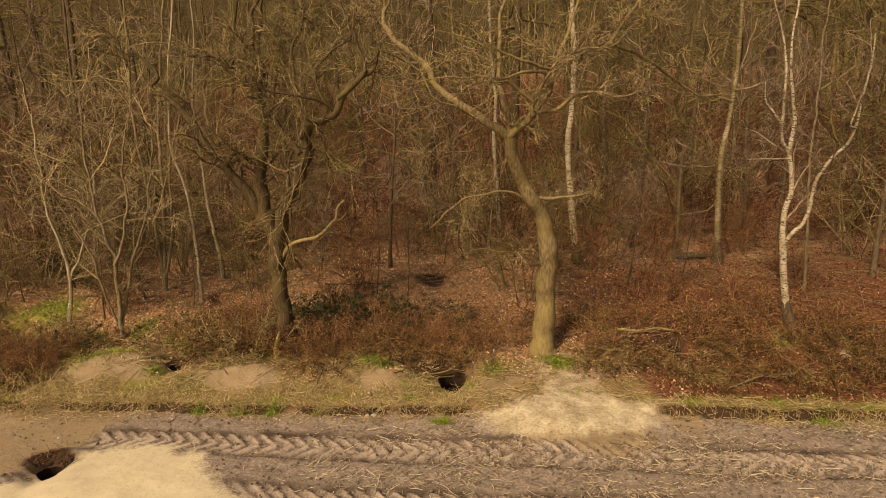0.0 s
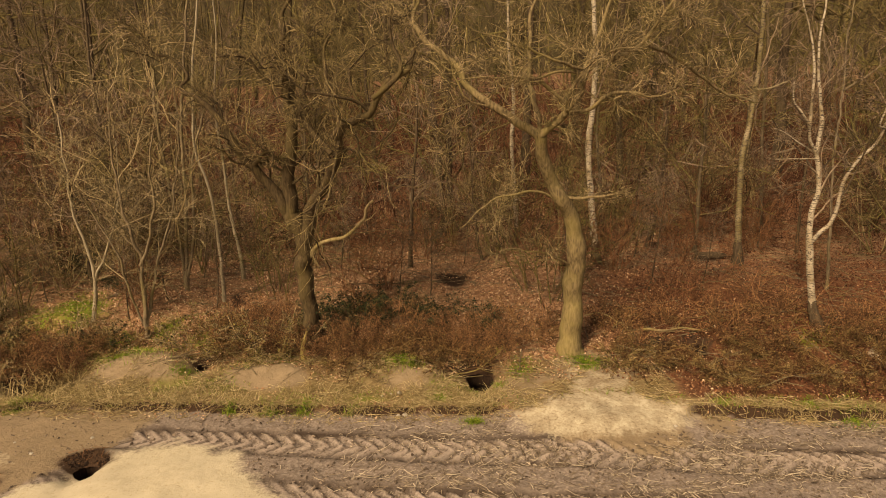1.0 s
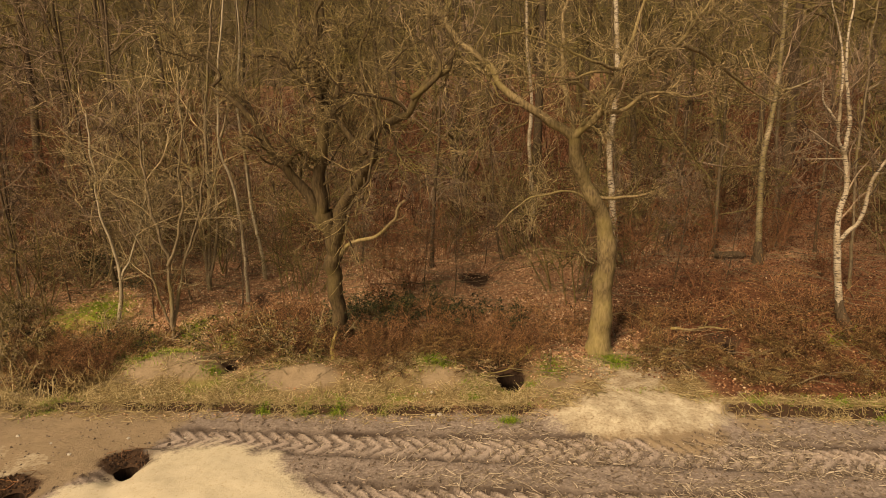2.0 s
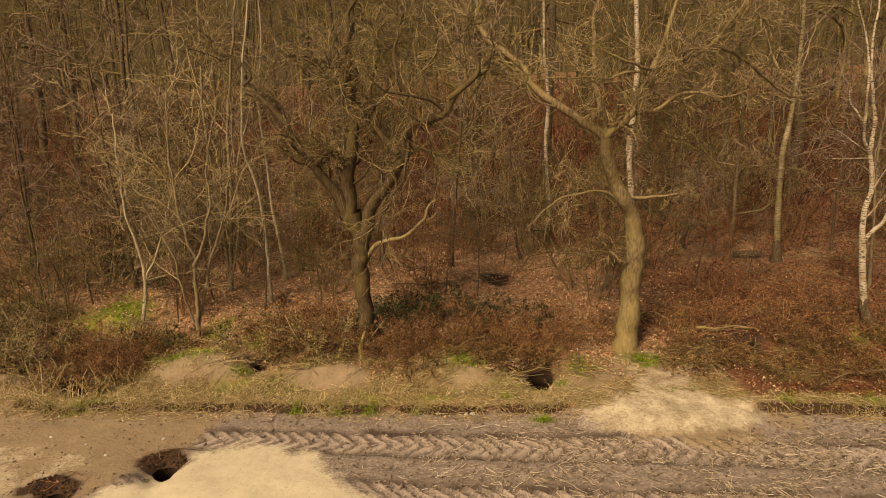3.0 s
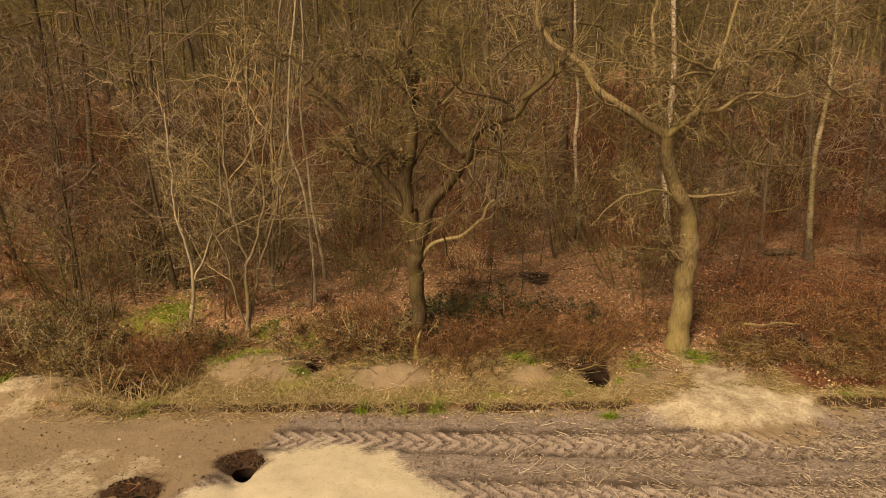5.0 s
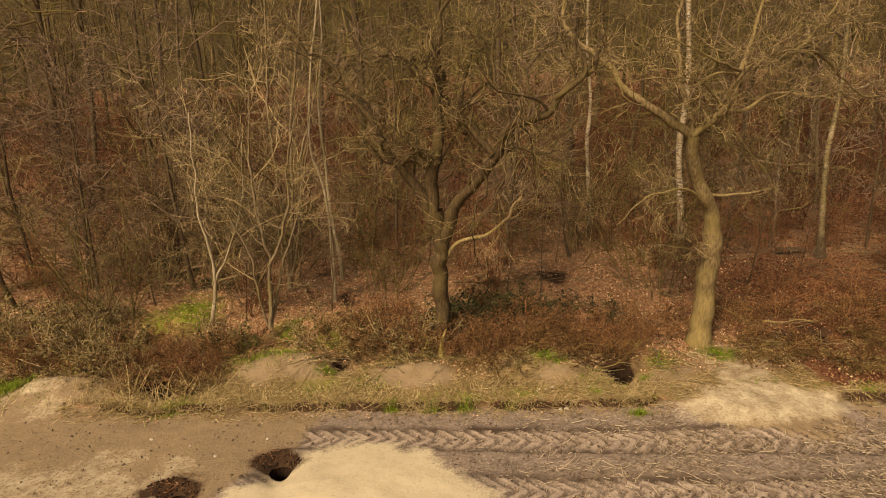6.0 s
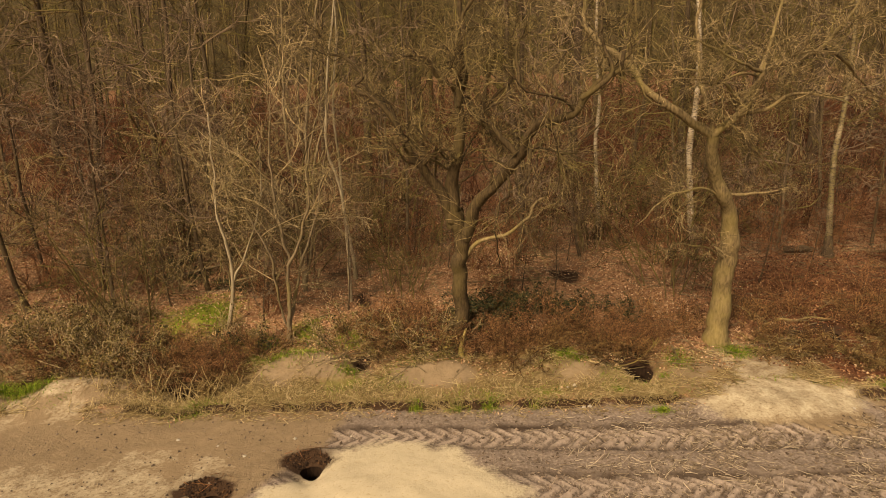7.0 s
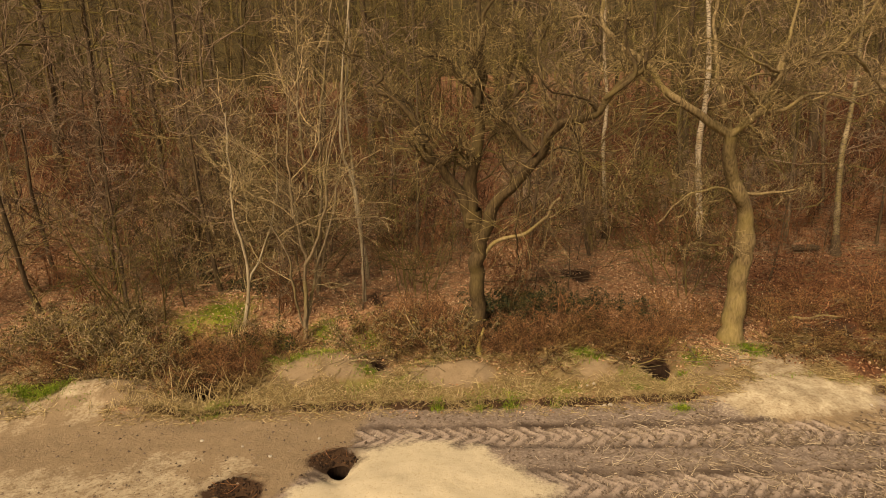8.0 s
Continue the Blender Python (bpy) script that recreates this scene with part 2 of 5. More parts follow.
DEAD_WOOD = bark_material("lichened_dead_wood", (0.10, 0.072, 0.04), (0.33, 0.25, 0.14), (0.25, 0.205, 0.05), 0.6)
PALE_WOOD = bark_material("splintered_wood", (0.26, 0.19, 0.08), (0.52, 0.42, 0.21), (0.40, 0.33, 0.07), 0.5)
BIRCH = birch_material("birch_bark", (0.25, 0.20, 0.14), (0.54, 0.47, 0.36), (0.22, 0.165, 0.095), 0.5)
TAN_BIRCH = birch_material("mottled_birch_bark", (0.17, 0.13, 0.075), (0.40, 0.33, 0.22), (0.145, 0.115, 0.05), 0.85)
GREY_BIRCH = bark_material("young_birch_bark", (0.22, 0.18, 0.12), (0.42, 0.36, 0.26), (0.16, 0.13, 0.07), 0.5)
BIRCH_TWIG = bark_material("birch_twigs", (0.085, 0.055, 0.037), (0.27, 0.195, 0.135), (0.30, 0.24, 0.175), 0.35, spread=1.45)
GREY_BARK = bark_material("young_bark", (0.10, 0.076, 0.048), (0.27, 0.21, 0.135), (0.20, 0.165, 0.06), 0.4)
DULL_BARK = bark_material("dull_bark", (0.055, 0.041, 0.026), (0.165, 0.122, 0.076), (0.13, 0.105, 0.045), 0.4)
SAPLING_TWIG = bark_material("sapling_twigs", (0.13, 0.096, 0.054), (0.44, 0.35, 0.21), (0.25, 0.2, 0.08), 0.4, spread=1.45)
WOOD_BARK = bark_material("woodland_bark", (0.040, 0.028, 0.018), (0.12, 0.085, 0.052), (0.11, 0.082, 0.042), 0.4)
WOOD_TWIG = bark_material("woodland_twigs", (0.036, 0.025, 0.013), (0.205, 0.15, 0.070), (0.135, 0.122, 0.036), 0.55, spread=1.45)
RED_TWIG = bark_material("russet_twigs", (0.075, 0.031, 0.017), (0.27, 0.128, 0.067), (0.17, 0.10, 0.042), 0.5, spread=1.45)
BRUSH = bark_material("brushwood", (0.040, 0.017, 0.010), (0.20, 0.084, 0.044), (0.11, 0.058, 0.025), 0.4, spread=1.45)
BRAMBLE = bark_material("bramble_stems", (0.05, 0.021, 0.012), (0.43, 0.225, 0.115), (0.25, 0.165, 0.062), 0.45, spread=1.45)
LEAF_LITTER = island_material("fallen_leaves", [(0, (0.12, 0.060, 0.035)), (0.3, (0.37, 0.195, 0.108)), (0.65, (0.60, 0.37, 0.225)), (1, (0.80, 0.62, 0.44))], 0.8)
RUSTY_LITTER = island_material("rusty_leaves", [(0, (0.045, 0.017, 0.010)), (0.5, (0.145, 0.052, 0.028)), (0.85, (0.29, 0.122, 0.063)), (1, (0.56, 0.34, 0.20))], 0.8)
STRAW = island_material("dry_straw", [(0, (0.13, 0.094, 0.066)), (0.5, (0.33, 0.26, 0.19)), (1, (0.70, 0.60, 0.46))], 0.8)
DRY_GRASS = island_material("withered_grass", [(0, (0.20, 0.15, 0.065)), (0.5, (0.43, 0.33, 0.165)), (1, (0.70, 0.575, 0.34))], 0.8)
GREEN_GRASS = island_material("green_grass", [(0, (0.07, 0.13, 0.014)), (0.6, (0.19, 0.30, 0.028)), (1, (0.40, 0.44, 0.085))], 0.7)
DARK_LEAF = island_material("rotting_leaves", [(0, (0.022, 0.012, 0.008)), (0.45, (0.09, 0.043, 0.022)), (0.8, (0.22, 0.115, 0.055)), (1, (0.46, 0.29, 0.155))], 0.8)
OLIVE_LEAF = island_material("olive_leaves", [(0, (0.03, 0.022, 0.009)), (0.5, (0.14, 0.105, 0.034)), (1, (0.36, 0.29, 0.10))], 0.7)
TAWNY = island_material("tawny_grass", [(0, (0.085, 0.053, 0.023)), (0.55, (0.25, 0.175, 0.076)), (1, (0.56, 0.43, 0.21))], 0.8)
BRACKEN = island_material("withered_bracken", [(0, (0.055, 0.028, 0.013)), (0.5, (0.15, 0.080, 0.034)), (1, (0.36, 0.245, 0.11))], 0.8)
CLOD = island_material("mud_clods", [(0, (0.09, 0.066, 0.05)), (0.6, (0.18, 0.138, 0.108)), (1, (0.32, 0.25, 0.195))], 0.95)
DARK_CLOD = island_material("dark_soil_clods", [(0, (0.016, 0.009, 0.006)), (0.7, (0.048, 0.026, 0.015)), (1, (0.13, 0.068, 0.033))], 0.95)
IVY = island_material("ivy_leaves", [(0, (0.012, 0.018, 0.008)), (0.6, (0.035, 0.048, 0.020)), (1, (0.10, 0.115, 0.045))], 0.5)
# near-black soil: the shade inside the tunnels is put into its colour
SHADED_SOIL = bark_material("shaded_burrow_soil", (0.012, 0.007, 0.005), (0.045, 0.025, 0.015), (0.032, 0.018, 0.011), 0.4)
BROWN_LEAF = island_material("withered_leaves", [(0, (0.06, 0.028, 0.015)), (0.5, (0.15, 0.07, 0.032)), (1, (0.30, 0.17, 0.08))], 0.8)
STONE = island_material("pale_flint", [(0, (0.33, 0.30, 0.25)), (1, (0.50, 0.46, 0.39))], 0.7)


def distance_material():
    m, t, b = material("distant_wood", 1.0)
    p = coords(t, (1.0, 1.0, 0.10))
    q = coords(t)
    trunks, haze = noise_of(t, p, 1.1, 6.0, 0.7), noise_of(t, q, 0.25, 6.0, 0.7)
    col = mix(t, ramp(t, trunks, [(0.40, (0, 0, 0)), (0.6, (1, 1, 1))]), (0.026, 0.019, 0.012), (0.095, 0.072, 0.040))
    col = mix(t, ramp(t, haze, [(0.4, (0, 0, 0)), (0.7, (1, 1, 1))]), col, (0.10, 0.085, 0.042))
    t.links.new(col, b.inputs["Base Color"])
    return m


# ---- mesh tools ----
def mesh_of(name, verts, faces, mat, smooth=True):
    """A mesh from an array of places and an array of faces with equal corner counts."""
    me = bpy.data.meshes.new(name)
    verts, faces = np.asarray(verts, np.float32).reshape(-1, 3), np.asarray(faces, np.int32)
    n, k = faces.shape
    me.vertices.add(len(verts))
    me.vertices.foreach_set("co", verts.ravel())
    me.loops.add(n * k)
    me.loops.foreach_set("vertex_index", faces.ravel())
    me.polygons.add(n)
    me.polygons.foreach_set("loop_start", np.arange(0, n * k, k, dtype=np.int32))
    me.polygons.foreach_set("use_smooth", np.full(n, smooth))
    me.update(calc_edges=True)
    me.validate()
    me.materials.append(mat)
    return me


def part(name, me, parent, label=""):
    ob = new(name, me)
    ob.parent = parent
    return tagged(ob, label)


def thing(name, label, category, at=(0, 0, 0), group="", kind=""):
    ob = new(name)
    ob.location = at
    ob.empty_display_size = 0.2
    return tagged(ob, label, category, group, kind)


def unit(a):
    return a / np.maximum(np.linalg.norm(a, axis=-1, keepdims=True), 1e-9)


def across(d):
    """A unit vector square to each direction."""
    ref = np.where(np.abs(d[..., 2:3]) > 0.8, np.array([1.0, 0, 0]), np.array([0, 0, 1.0]))
    return unit(np.cross(d, ref))


def tubes(batches, rough=0.0):
    """Round tapering branches: batches of (places N x k x 3, radii N x k, sides) into one set of quads."""
    allv, allf, base = [], [], 0
    for p, r, sides in batches:
        n, k = r.shape
        tan = np.empty_like(p)
        tan[:, 1:-1] = p[:, 2:] - p[:, :-2]
        tan[:, 0], tan[:, -1] = p[:, 1] - p[:, 0], p[:, -1] - p[:, -2]
        tan = unit(tan)
        a = across(unit(p[:, -1] - p[:, 0]))[:, None, :]
        a = unit(a - tan * (a * tan).sum(-1, keepdims=True))
        b = np.cross(tan, a)
        ang = np.arange(sides) * 2 * math.pi / sides
        rr = r[:, :, None, None] * (1 + rough * (rng.random((n, k, sides, 1)) - 0.5))
        v = p[:, :, None, :] + rr * (np.cos(ang)[None, None, :, None] * a[:, :, None, :] + np.sin(ang)[None, None, :, None] * b[:, :, None, :])
        idx = base + np.arange(n * k * sides).reshape(n, k, sides)
        nxt = np.roll(idx, -1, axis=2)
        allf.append(np.stack([idx[:, :-1], nxt[:, :-1], nxt[:, 1:], idx[:, 1:]], -1).reshape(-1, 4))
        allv.append(v.reshape(-1, 3))
        base += n * k * sides
    return np.concatenate(allv), np.concatenate(allf)


def grow(start, way, length, r0, r1, k, wander=0.2, lift=0.0):
    """Branches from their starts: a wandering line of k places each."""
    n = len(start)
    p, d = np.empty((n, k, 3)), unit(way)
    p[:, 0] = start
    s = (length / (k - 1))[:, None]
    for i in range(1, k):
        d = unit(d + wander * rng.standard_normal((n, 3)) + np.array([0, 0, lift]))
        p[:, i] = p[:, i - 1] + d * s
    f = np.linspace(0, 1, k)[None, :]
    return p, r0[:, None] * (1 - f) + r1[:, None] * f


def spawn(p, r, count, lo=0.25, hi=1.0, wide=(35, 70), size=(0.35, 0.65), thick=0.6, k=5, wander=0.22, lift=0.03, tip=0.003, flat=0.0, cap=0.035):
    """Side branches on given branches."""
    n, m = r.shape
    u = np.sort(lo + (hi - lo) * rng.random((n, count)), axis=1) * (m - 1)
    i = np.minimum(u.astype(int), m - 2)
    f = (u - i)[..., None]
    rows = np.arange(n)[:, None]
    at = p[rows, i] * (1 - f) + p[rows, i + 1] * f
    rad = r[rows, i] * (1 - f[..., 0]) + r[rows, i + 1] * f[..., 0]
    tan = unit(p[rows, i + 1] - p[rows, i])
    turn = rng.random((n, count, 1)) * 2 * math.pi
    a = across(tan)
    side = np.cos(turn) * a + np.sin(turn) * np.cross(tan, a)
    side[..., 2] *= 1 - flat
    side = unit(side)
    ang = np.radians(wide[0] + (wide[1] - wide[0]) * rng.random((n, count, 1)))
    way = np.cos(ang) * tan + np.sin(ang) * side
    whole = np.linalg.norm(np.diff(p, axis=1), axis=-1).sum(1)[:, None]
    length = whole * (size[0] + (size[1] - size[0]) * rng.random((n, count))) * (1 - 0.45 * u / (m - 1))
    r0 = np.maximum(np.minimum(rad * thick, cap) * (0.7 + 0.5 * rng.random((n, count))), tip)
    return grow(at.reshape(-1, 3), way.reshape(-1, 3), length.ravel(), r0.ravel(), np.full(n * count, tip), k, wander, lift)


def curve_through(points, per=6):
    """Places on a smooth line through control points."""
    c = np.array(points, float)
    c = np.vstack([2 * c[0] - c[1], c, 2 * c[-1] - c[-2]])
    out = []
    for i in range(1, len(c) - 2):
        for s in np.linspace(0, 1, per, endpoint=False):
            out.append(0.5 * (2 * c[i] + (c[i + 1] - c[i - 1]) * s + (2 * c[i - 1] - 5 * c[i] + 4 * c[i + 1] - c[i + 2]) * s ** 2
                              + (3 * c[i] - c[i - 1] - 3 * c[i + 1] + c[i + 2]) * s ** 3))
    out.append(c[-2])
    return np.array(out)


def drift(n, wide):
    """Smooth random numbers along a line, with a spread of about one."""
    k = np.hanning(wide + 2)[1:-1]
    return np.convolve(rng.standard_normal(n + wide - 1), k / np.sqrt((k ** 2).sum()), "valid")


def shaped(points, r0, r1, crook=0.0, flare=0.0, per=8):
    p = curve_through(points, per)
    run = np.concatenate([[0], np.cumsum(np.linalg.norm(np.diff(p, axis=0), axis=1))])
    n = int(np.clip(run[-1] / 0.085, 6, 110))
    at = np.linspace(0, run[-1], n)
    p = np.stack([np.interp(at, run, p[:, k]) for k in range(3)], 1)
    hold = np.minimum(1, np.minimum(np.arange(n), np.arange(n)[::-1]) / 3)[:, None]
    p += crook * hold * np.stack([drift(n, 5) for _ in range(3)], 1)
    f = at / run[-1]
    r = (r0 * (1 - f) + r1 * f) * (1 + (0.055 * drift(n, 7) + 0.02 * drift(n, 2)).clip(-0.14, 0.16) * (crook > 0))
    if flare:
        r = r * (1 + flare * np.exp(-at / 0.25))
    return p[None], r[None]


def rooted(points):
    """The same control points, with a foot under the ground."""
    x, y, z = points[0]
    g = ground_at(x, y) - 0.12
    return [(x, y, g), *([p for p in points if p[2] > g + 0.25])]


# ---- the ground: one sheet ----
def ground():
    def axis(lo, hi, fine, far_lo, far_hi, grow_by):
        mid = np.arange(lo, hi, fine)
        up, s = [mid[-1]], fine
        while up[-1] < far_hi:
            s *= grow_by
            up.append(up[-1] + s)
        dn, s = [mid[0]], fine
        while dn[-1] > far_lo:
            s *= grow_by
            dn.append(dn[-1] - s)
        return np.concatenate([dn[:0:-1], mid, up[1:]])
    xs = axis(-11.8, 8.6, 0.039, -900, 900, 1.17)
    ys = axis(6.6, 10.9, 0.036, -900, 1500, 1.1)
    gx, gy = np.meshgrid(xs, ys)
    x, y = gx.ravel(), gy.ravel()
    z = height(x, y)
    nx, ny = len(xs), len(ys)
    i = np.arange(nx * ny).reshape(ny, nx)
    faces = np.stack([i[:-1, :-1], i[:-1, 1:], i[1:, 1:], i[1:, :-1]], -1).reshape(-1, 4)
    for cx, cy, r, deep in BURROWS:
        q = np.sqrt(((x - cx) / (r * MOUTH[0])) ** 2 + ((y - cy) / (r * MOUTH[1])) ** 2)
        inner = (q < 0.95)[faces]
        rim = np.unique(faces[inner.any(1) & ~inner.all(1)])
        rim = rim[q[rim] < 0.95]
        x[rim], y[rim] = cx + (x[rim] - cx) * 0.97 / q[rim], cy + (y[rim] - cy) * 0.97 / q[rim]
        z[rim] = height(x[rim], y[rim])
        faces = faces[~inner.all(1)]
    me = mesh_of("ground", np.stack([x, y, z], 1), faces, GROUND)
    d = y - edge(x)
    sand = sand_mask(x, y)
    earth = soil_mask(x, y)
    for cx, cy, rx, ry, gain in [(-6.3, 11.0, 1.2, 0.42, 0.85), (-7.1, 10.75, 0.8, 0.3, 0.7), (-4.05, 10.72, 1.0, 0.33, 0.8), (-1.2, 10.5, 1.0, 0.35, 0.6), (-10.4, 10.2, 0.9, 0.6, 0.8), (2.2, 10.6, 1.0, 0.6, 0.9), (2.1, 9.3, 1.8, 0.8, 0.95), (0.6, 10.2, 0.7, 0.4, 0.6), (-10.4, 10.6, 2.2, 0.6, 0.9)]:
        earth = np.maximum(earth, gain * step(1.4, 0.6, np.sqrt(((x - cx) / rx) ** 2 + ((y - cy) / ry) ** 2) + 1.3 * fbm(x * 1.6, y * 1.6, 4, 85)))
    # dark soil of the cut bank edge, with the shade below it painted in
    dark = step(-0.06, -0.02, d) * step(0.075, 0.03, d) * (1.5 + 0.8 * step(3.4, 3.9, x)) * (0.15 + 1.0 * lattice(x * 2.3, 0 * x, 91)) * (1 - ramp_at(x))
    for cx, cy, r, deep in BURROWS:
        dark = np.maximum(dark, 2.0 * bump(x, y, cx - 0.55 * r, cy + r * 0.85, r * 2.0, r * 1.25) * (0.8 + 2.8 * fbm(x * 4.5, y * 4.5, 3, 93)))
    turf = step(0.02, 0.12, d) * step(1.9, 0.9, d + 0.8 * fbm(x * 1.2, y * 1.2, 3, 81)) * 0.75
    turf = turf * (1 - step(3.3, 4.0, x) * step(0.25, 0.45, d + 0.3 * fbm(x * 2, y * 2, 3, 82)))
    green = 0 * x
    for cx, cy, rx, ry, gain in GREENS:
        green = np.maximum(green, gain * bump(x, y, cx, cy, rx, ry))
    green = np.maximum(green, turf * 0.5 * step(0.08, 0.3, fbm(x * 1.3, y * 2.6, 3, 83)))
    # light painted on slopes that fall towards +x and -y
    ridge_light = 0.45 + 4 * (z - height(x + 0.05, y - 0.04))
    wet = 0 * x
    for lane, yc in enumerate(tyres(x)):
        q, lug = tread(x, y, lane, yc)
        # lug tops paler, grooves darker
        ridge_light = ridge_light + (0.22 + 0.42 * lattice(x * 1.6, y * 2.5, 88)) * lug * step(1.1, 0.9, np.abs(q)) * (1.0 if lane == 0 else 0.85)
        wet = np.maximum(wet, np.exp(-((np.abs(y - yc) / 0.34 - 1.0) / 0.24) ** 2) * (0.5 + 0.8 * lattice(x * 3, y * 6, 86)))
    # rust: darker red-brown ground on the eastern slope and deep in the wood
    layers = {"rust": np.maximum(step(2.2, 4.2, x + 1.5 * fbm(x * 0.5, y * 0.5, 3, 87)) * step(17, 13, y), 0.5 * step(16, 23, y + 6 * fbm(x * 0.2, y * 0.2, 3, 89))), "wet": wet, "ridge_light": ridge_light, "mud": step(0.03, -0.05, d), "sand": sand, "earth": earth, "dark": dark, "turf": turf, "green": green}
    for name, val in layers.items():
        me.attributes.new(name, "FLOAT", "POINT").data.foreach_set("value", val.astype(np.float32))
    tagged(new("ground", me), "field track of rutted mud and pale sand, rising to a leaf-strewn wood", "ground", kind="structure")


ground()


def burrow(cx, cy, r, deep):
    """A tunnel that leads from its mouth down under the bank."""
    a = np.linspace(0, 2 * math.pi, 24, endpoint=False)
    rings = []
    for size, north, down in [(1.06, 0.0, 0.006), (0.98, 0.03, 0.06), (0.92, 0.12, 0.18), (0.85, 0.34, 0.36), (0.8, 0.7, 0.6), (0.7, 1.1, 0.85), (0.05, 1.3, 0.95)]:
        x = cx + size * r * MOUTH[0] * np.cos(a)
        y = cy + size * r * MOUTH[1] * np.sin(a)
        rings.append(np.stack([x, y + north * deep, (height(x, y) if down < 0.01 else ground_at(cx, cy)) - down * deep + 0 * a], 1))
    v = np.array(rings)
    i = np.arange(v.shape[0] * 24).reshape(-1, 24)
    n = np.roll(i, -1, axis=1)
    f = np.stack([i[:-1], n[:-1], n[1:], i[1:]], -1).reshape(-1, 4)
    tagged(new("burrow", mesh_of("burrow", v.reshape(-1, 3), f, SHADED_SOIL)), "dark tunnel mouth of an animal burrow", "burrow", kind="structure")


for spot in BURROWS:
    burrow(*spot)


# ---- trees ----
def named_tree(name, label, limbs, bark, twig, levels, category="tree", crook=0.02, crown_label="", twig_sides=3, split=False, cap=0.035):
    """A tree from its trunk and main limbs; levels of side branches fill its crown."""
    x, y, z = limbs[0][3][0]
    tree = thing(name, label, category, (x, y, ground_at(x, y)))
    home = np.array(tree.location)
    crown, boughs = [], []
    for k, (kind, r0, r1, pts) in enumerate(limbs):
        pts = rooted(pts) if kind in ("trunk", "stem") and abs(pts[0][2] - z) < 0.3 else pts
        p, r = shaped(pts, r0, r1, crook * (0.2 if kind == "broken_limb" else 1.0), 0.55 if kind == "trunk" else 0.2 if kind == "stem" else 0.0)
        v, f = tubes([(p, r, 16 if kind == "trunk" else 9)], 0.07)
        mat = DEAD_WOOD if kind == "broken_limb" else bark
        piece = part(kind, mesh_of(kind, v - home, f, mat), tree, "broken limb of bare pale wood with yellow lichen" if kind == "broken_limb" else "")
        if kind == "trunk" and bark in (BIRCH, TAN_BIRCH):
            n = max(4, int((p[0, :, 2] < home[2] + 0.72).sum()))
            foot = shaped([tuple(c) for c in p[0, :n:max(1, n // 4)]], r0 * 1.75, r0 * 0.96, 0.0, 0.2)
            v, f = tubes([(*foot, 16)], 0.3)
            part("rough_foot", mesh_of("rough_foot", v - home, f, WOOD_BARK), piece, "dark fissured bark at the foot")
        if kind == "broken_limb" or (split and kind == "trunk"):
            continue
        parents, low, first_level = [(p, r)], (0.45 if kind == "trunk" else 0.15), True
        for count, size, wide, kk, wander, lift, thick, tip in levels:
            nxt = []
            for pp, rr in parents:
                c = count if pp.shape[0] > 1 or (kind != "trunk" and r0 > 0.04) else max(2, count // 2)
                q = spawn(pp, rr, c, low, 1.0, wide, size, thick, kk, wander, lift, tip, cap=cap)
                nxt.append(q)
                (boughs if first_level and split else crown).append((*q, 5 if q[1].max() > 0.02 else twig_sides))
            parents, low, first_level = nxt, 0.2, False
    v, f = tubes(crown)
    part("crown", mesh_of("crown", v - home, f, twig), tree, crown_label)
    if boughs:
        v, f = tubes(boughs)
        tagged(part("bough", mesh_of("bough", v - home, f, bark), tree), kind="stuff")
    return tree


OAK_LEVELS = [(9, (0.25, 0.55), (35, 85), 10, 0.34, 0.05, 0.42, 0.008), (8, (0.4, 0.8), (30, 75), 7, 0.26, 0.03, 0.5, 0.005), (7, (0.5, 1.15), (22, 60), 6, 0.16, 0.02, 0.55, 0.0034)]
limbs = []
limbs.append(("trunk", 0.215, 0.11, [(1.97, 11.4, 0.32), (1.96, 11.38, 0.85), (2.0, 11.35, 1.47), (2.01, 11.3, 2.08), (2.03, 11.25, 2.44), (1.95, 11.15, 2.91), (1.8, 11.05, 3.32), (1.56, 10.95, 3.67), (1.35, 10.85, 4.06), (1.23, 10.75, 4.38), (1.19, 10.65, 4.69)]))
limbs.append(("limb", 0.085, 0.028, [(1.18, 10.65, 4.68), (0.78, 10.7, 4.94), (0.41, 10.75, 5.18), (0.08, 10.8, 5.43), (-0.13, 10.85, 5.59), (-0.17, 10.95, 5.79), (-0.35, 11.05, 6.01), (-0.7, 11.2, 6.27), (-0.89, 11.3, 6.49), (-1.0, 11.5, 6.83), (-0.9, 11.7, 7.15), (-1.0, 11.9, 7.58)]))
limbs.append(("limb", 0.075, 0.05, [(1.18, 10.65, 4.68), (1.33, 10.6, 4.88), (1.52, 10.55, 5.04), (1.65, 10.5, 5.2), (1.75, 10.48, 5.36), (1.82, 10.45, 5.56), (1.88, 10.4, 5.8)]))
limbs.append(("limb", 0.05, 0.016, [(1.86, 10.42, 5.73), (2.02, 10.35, 5.86), (2.32, 10.3, 5.94), (2.57, 10.2, 6.06), (2.76, 10.1, 6.25), (2.96, 10.0, 6.55), (3.11, 9.95, 6.75), (3.3, 9.9, 7.11)]))
limbs.append(("limb", 0.045, 0.008, [(1.6, 10.52, 5.07), (1.83, 10.4, 5.12), (1.98, 10.3, 5.17), (2.09, 10.2, 5.29), (2.28, 10.1, 5.36), (2.6, 10.0, 5.38), (2.84, 9.9, 5.31), (3.23, 9.8, 5.42)]))
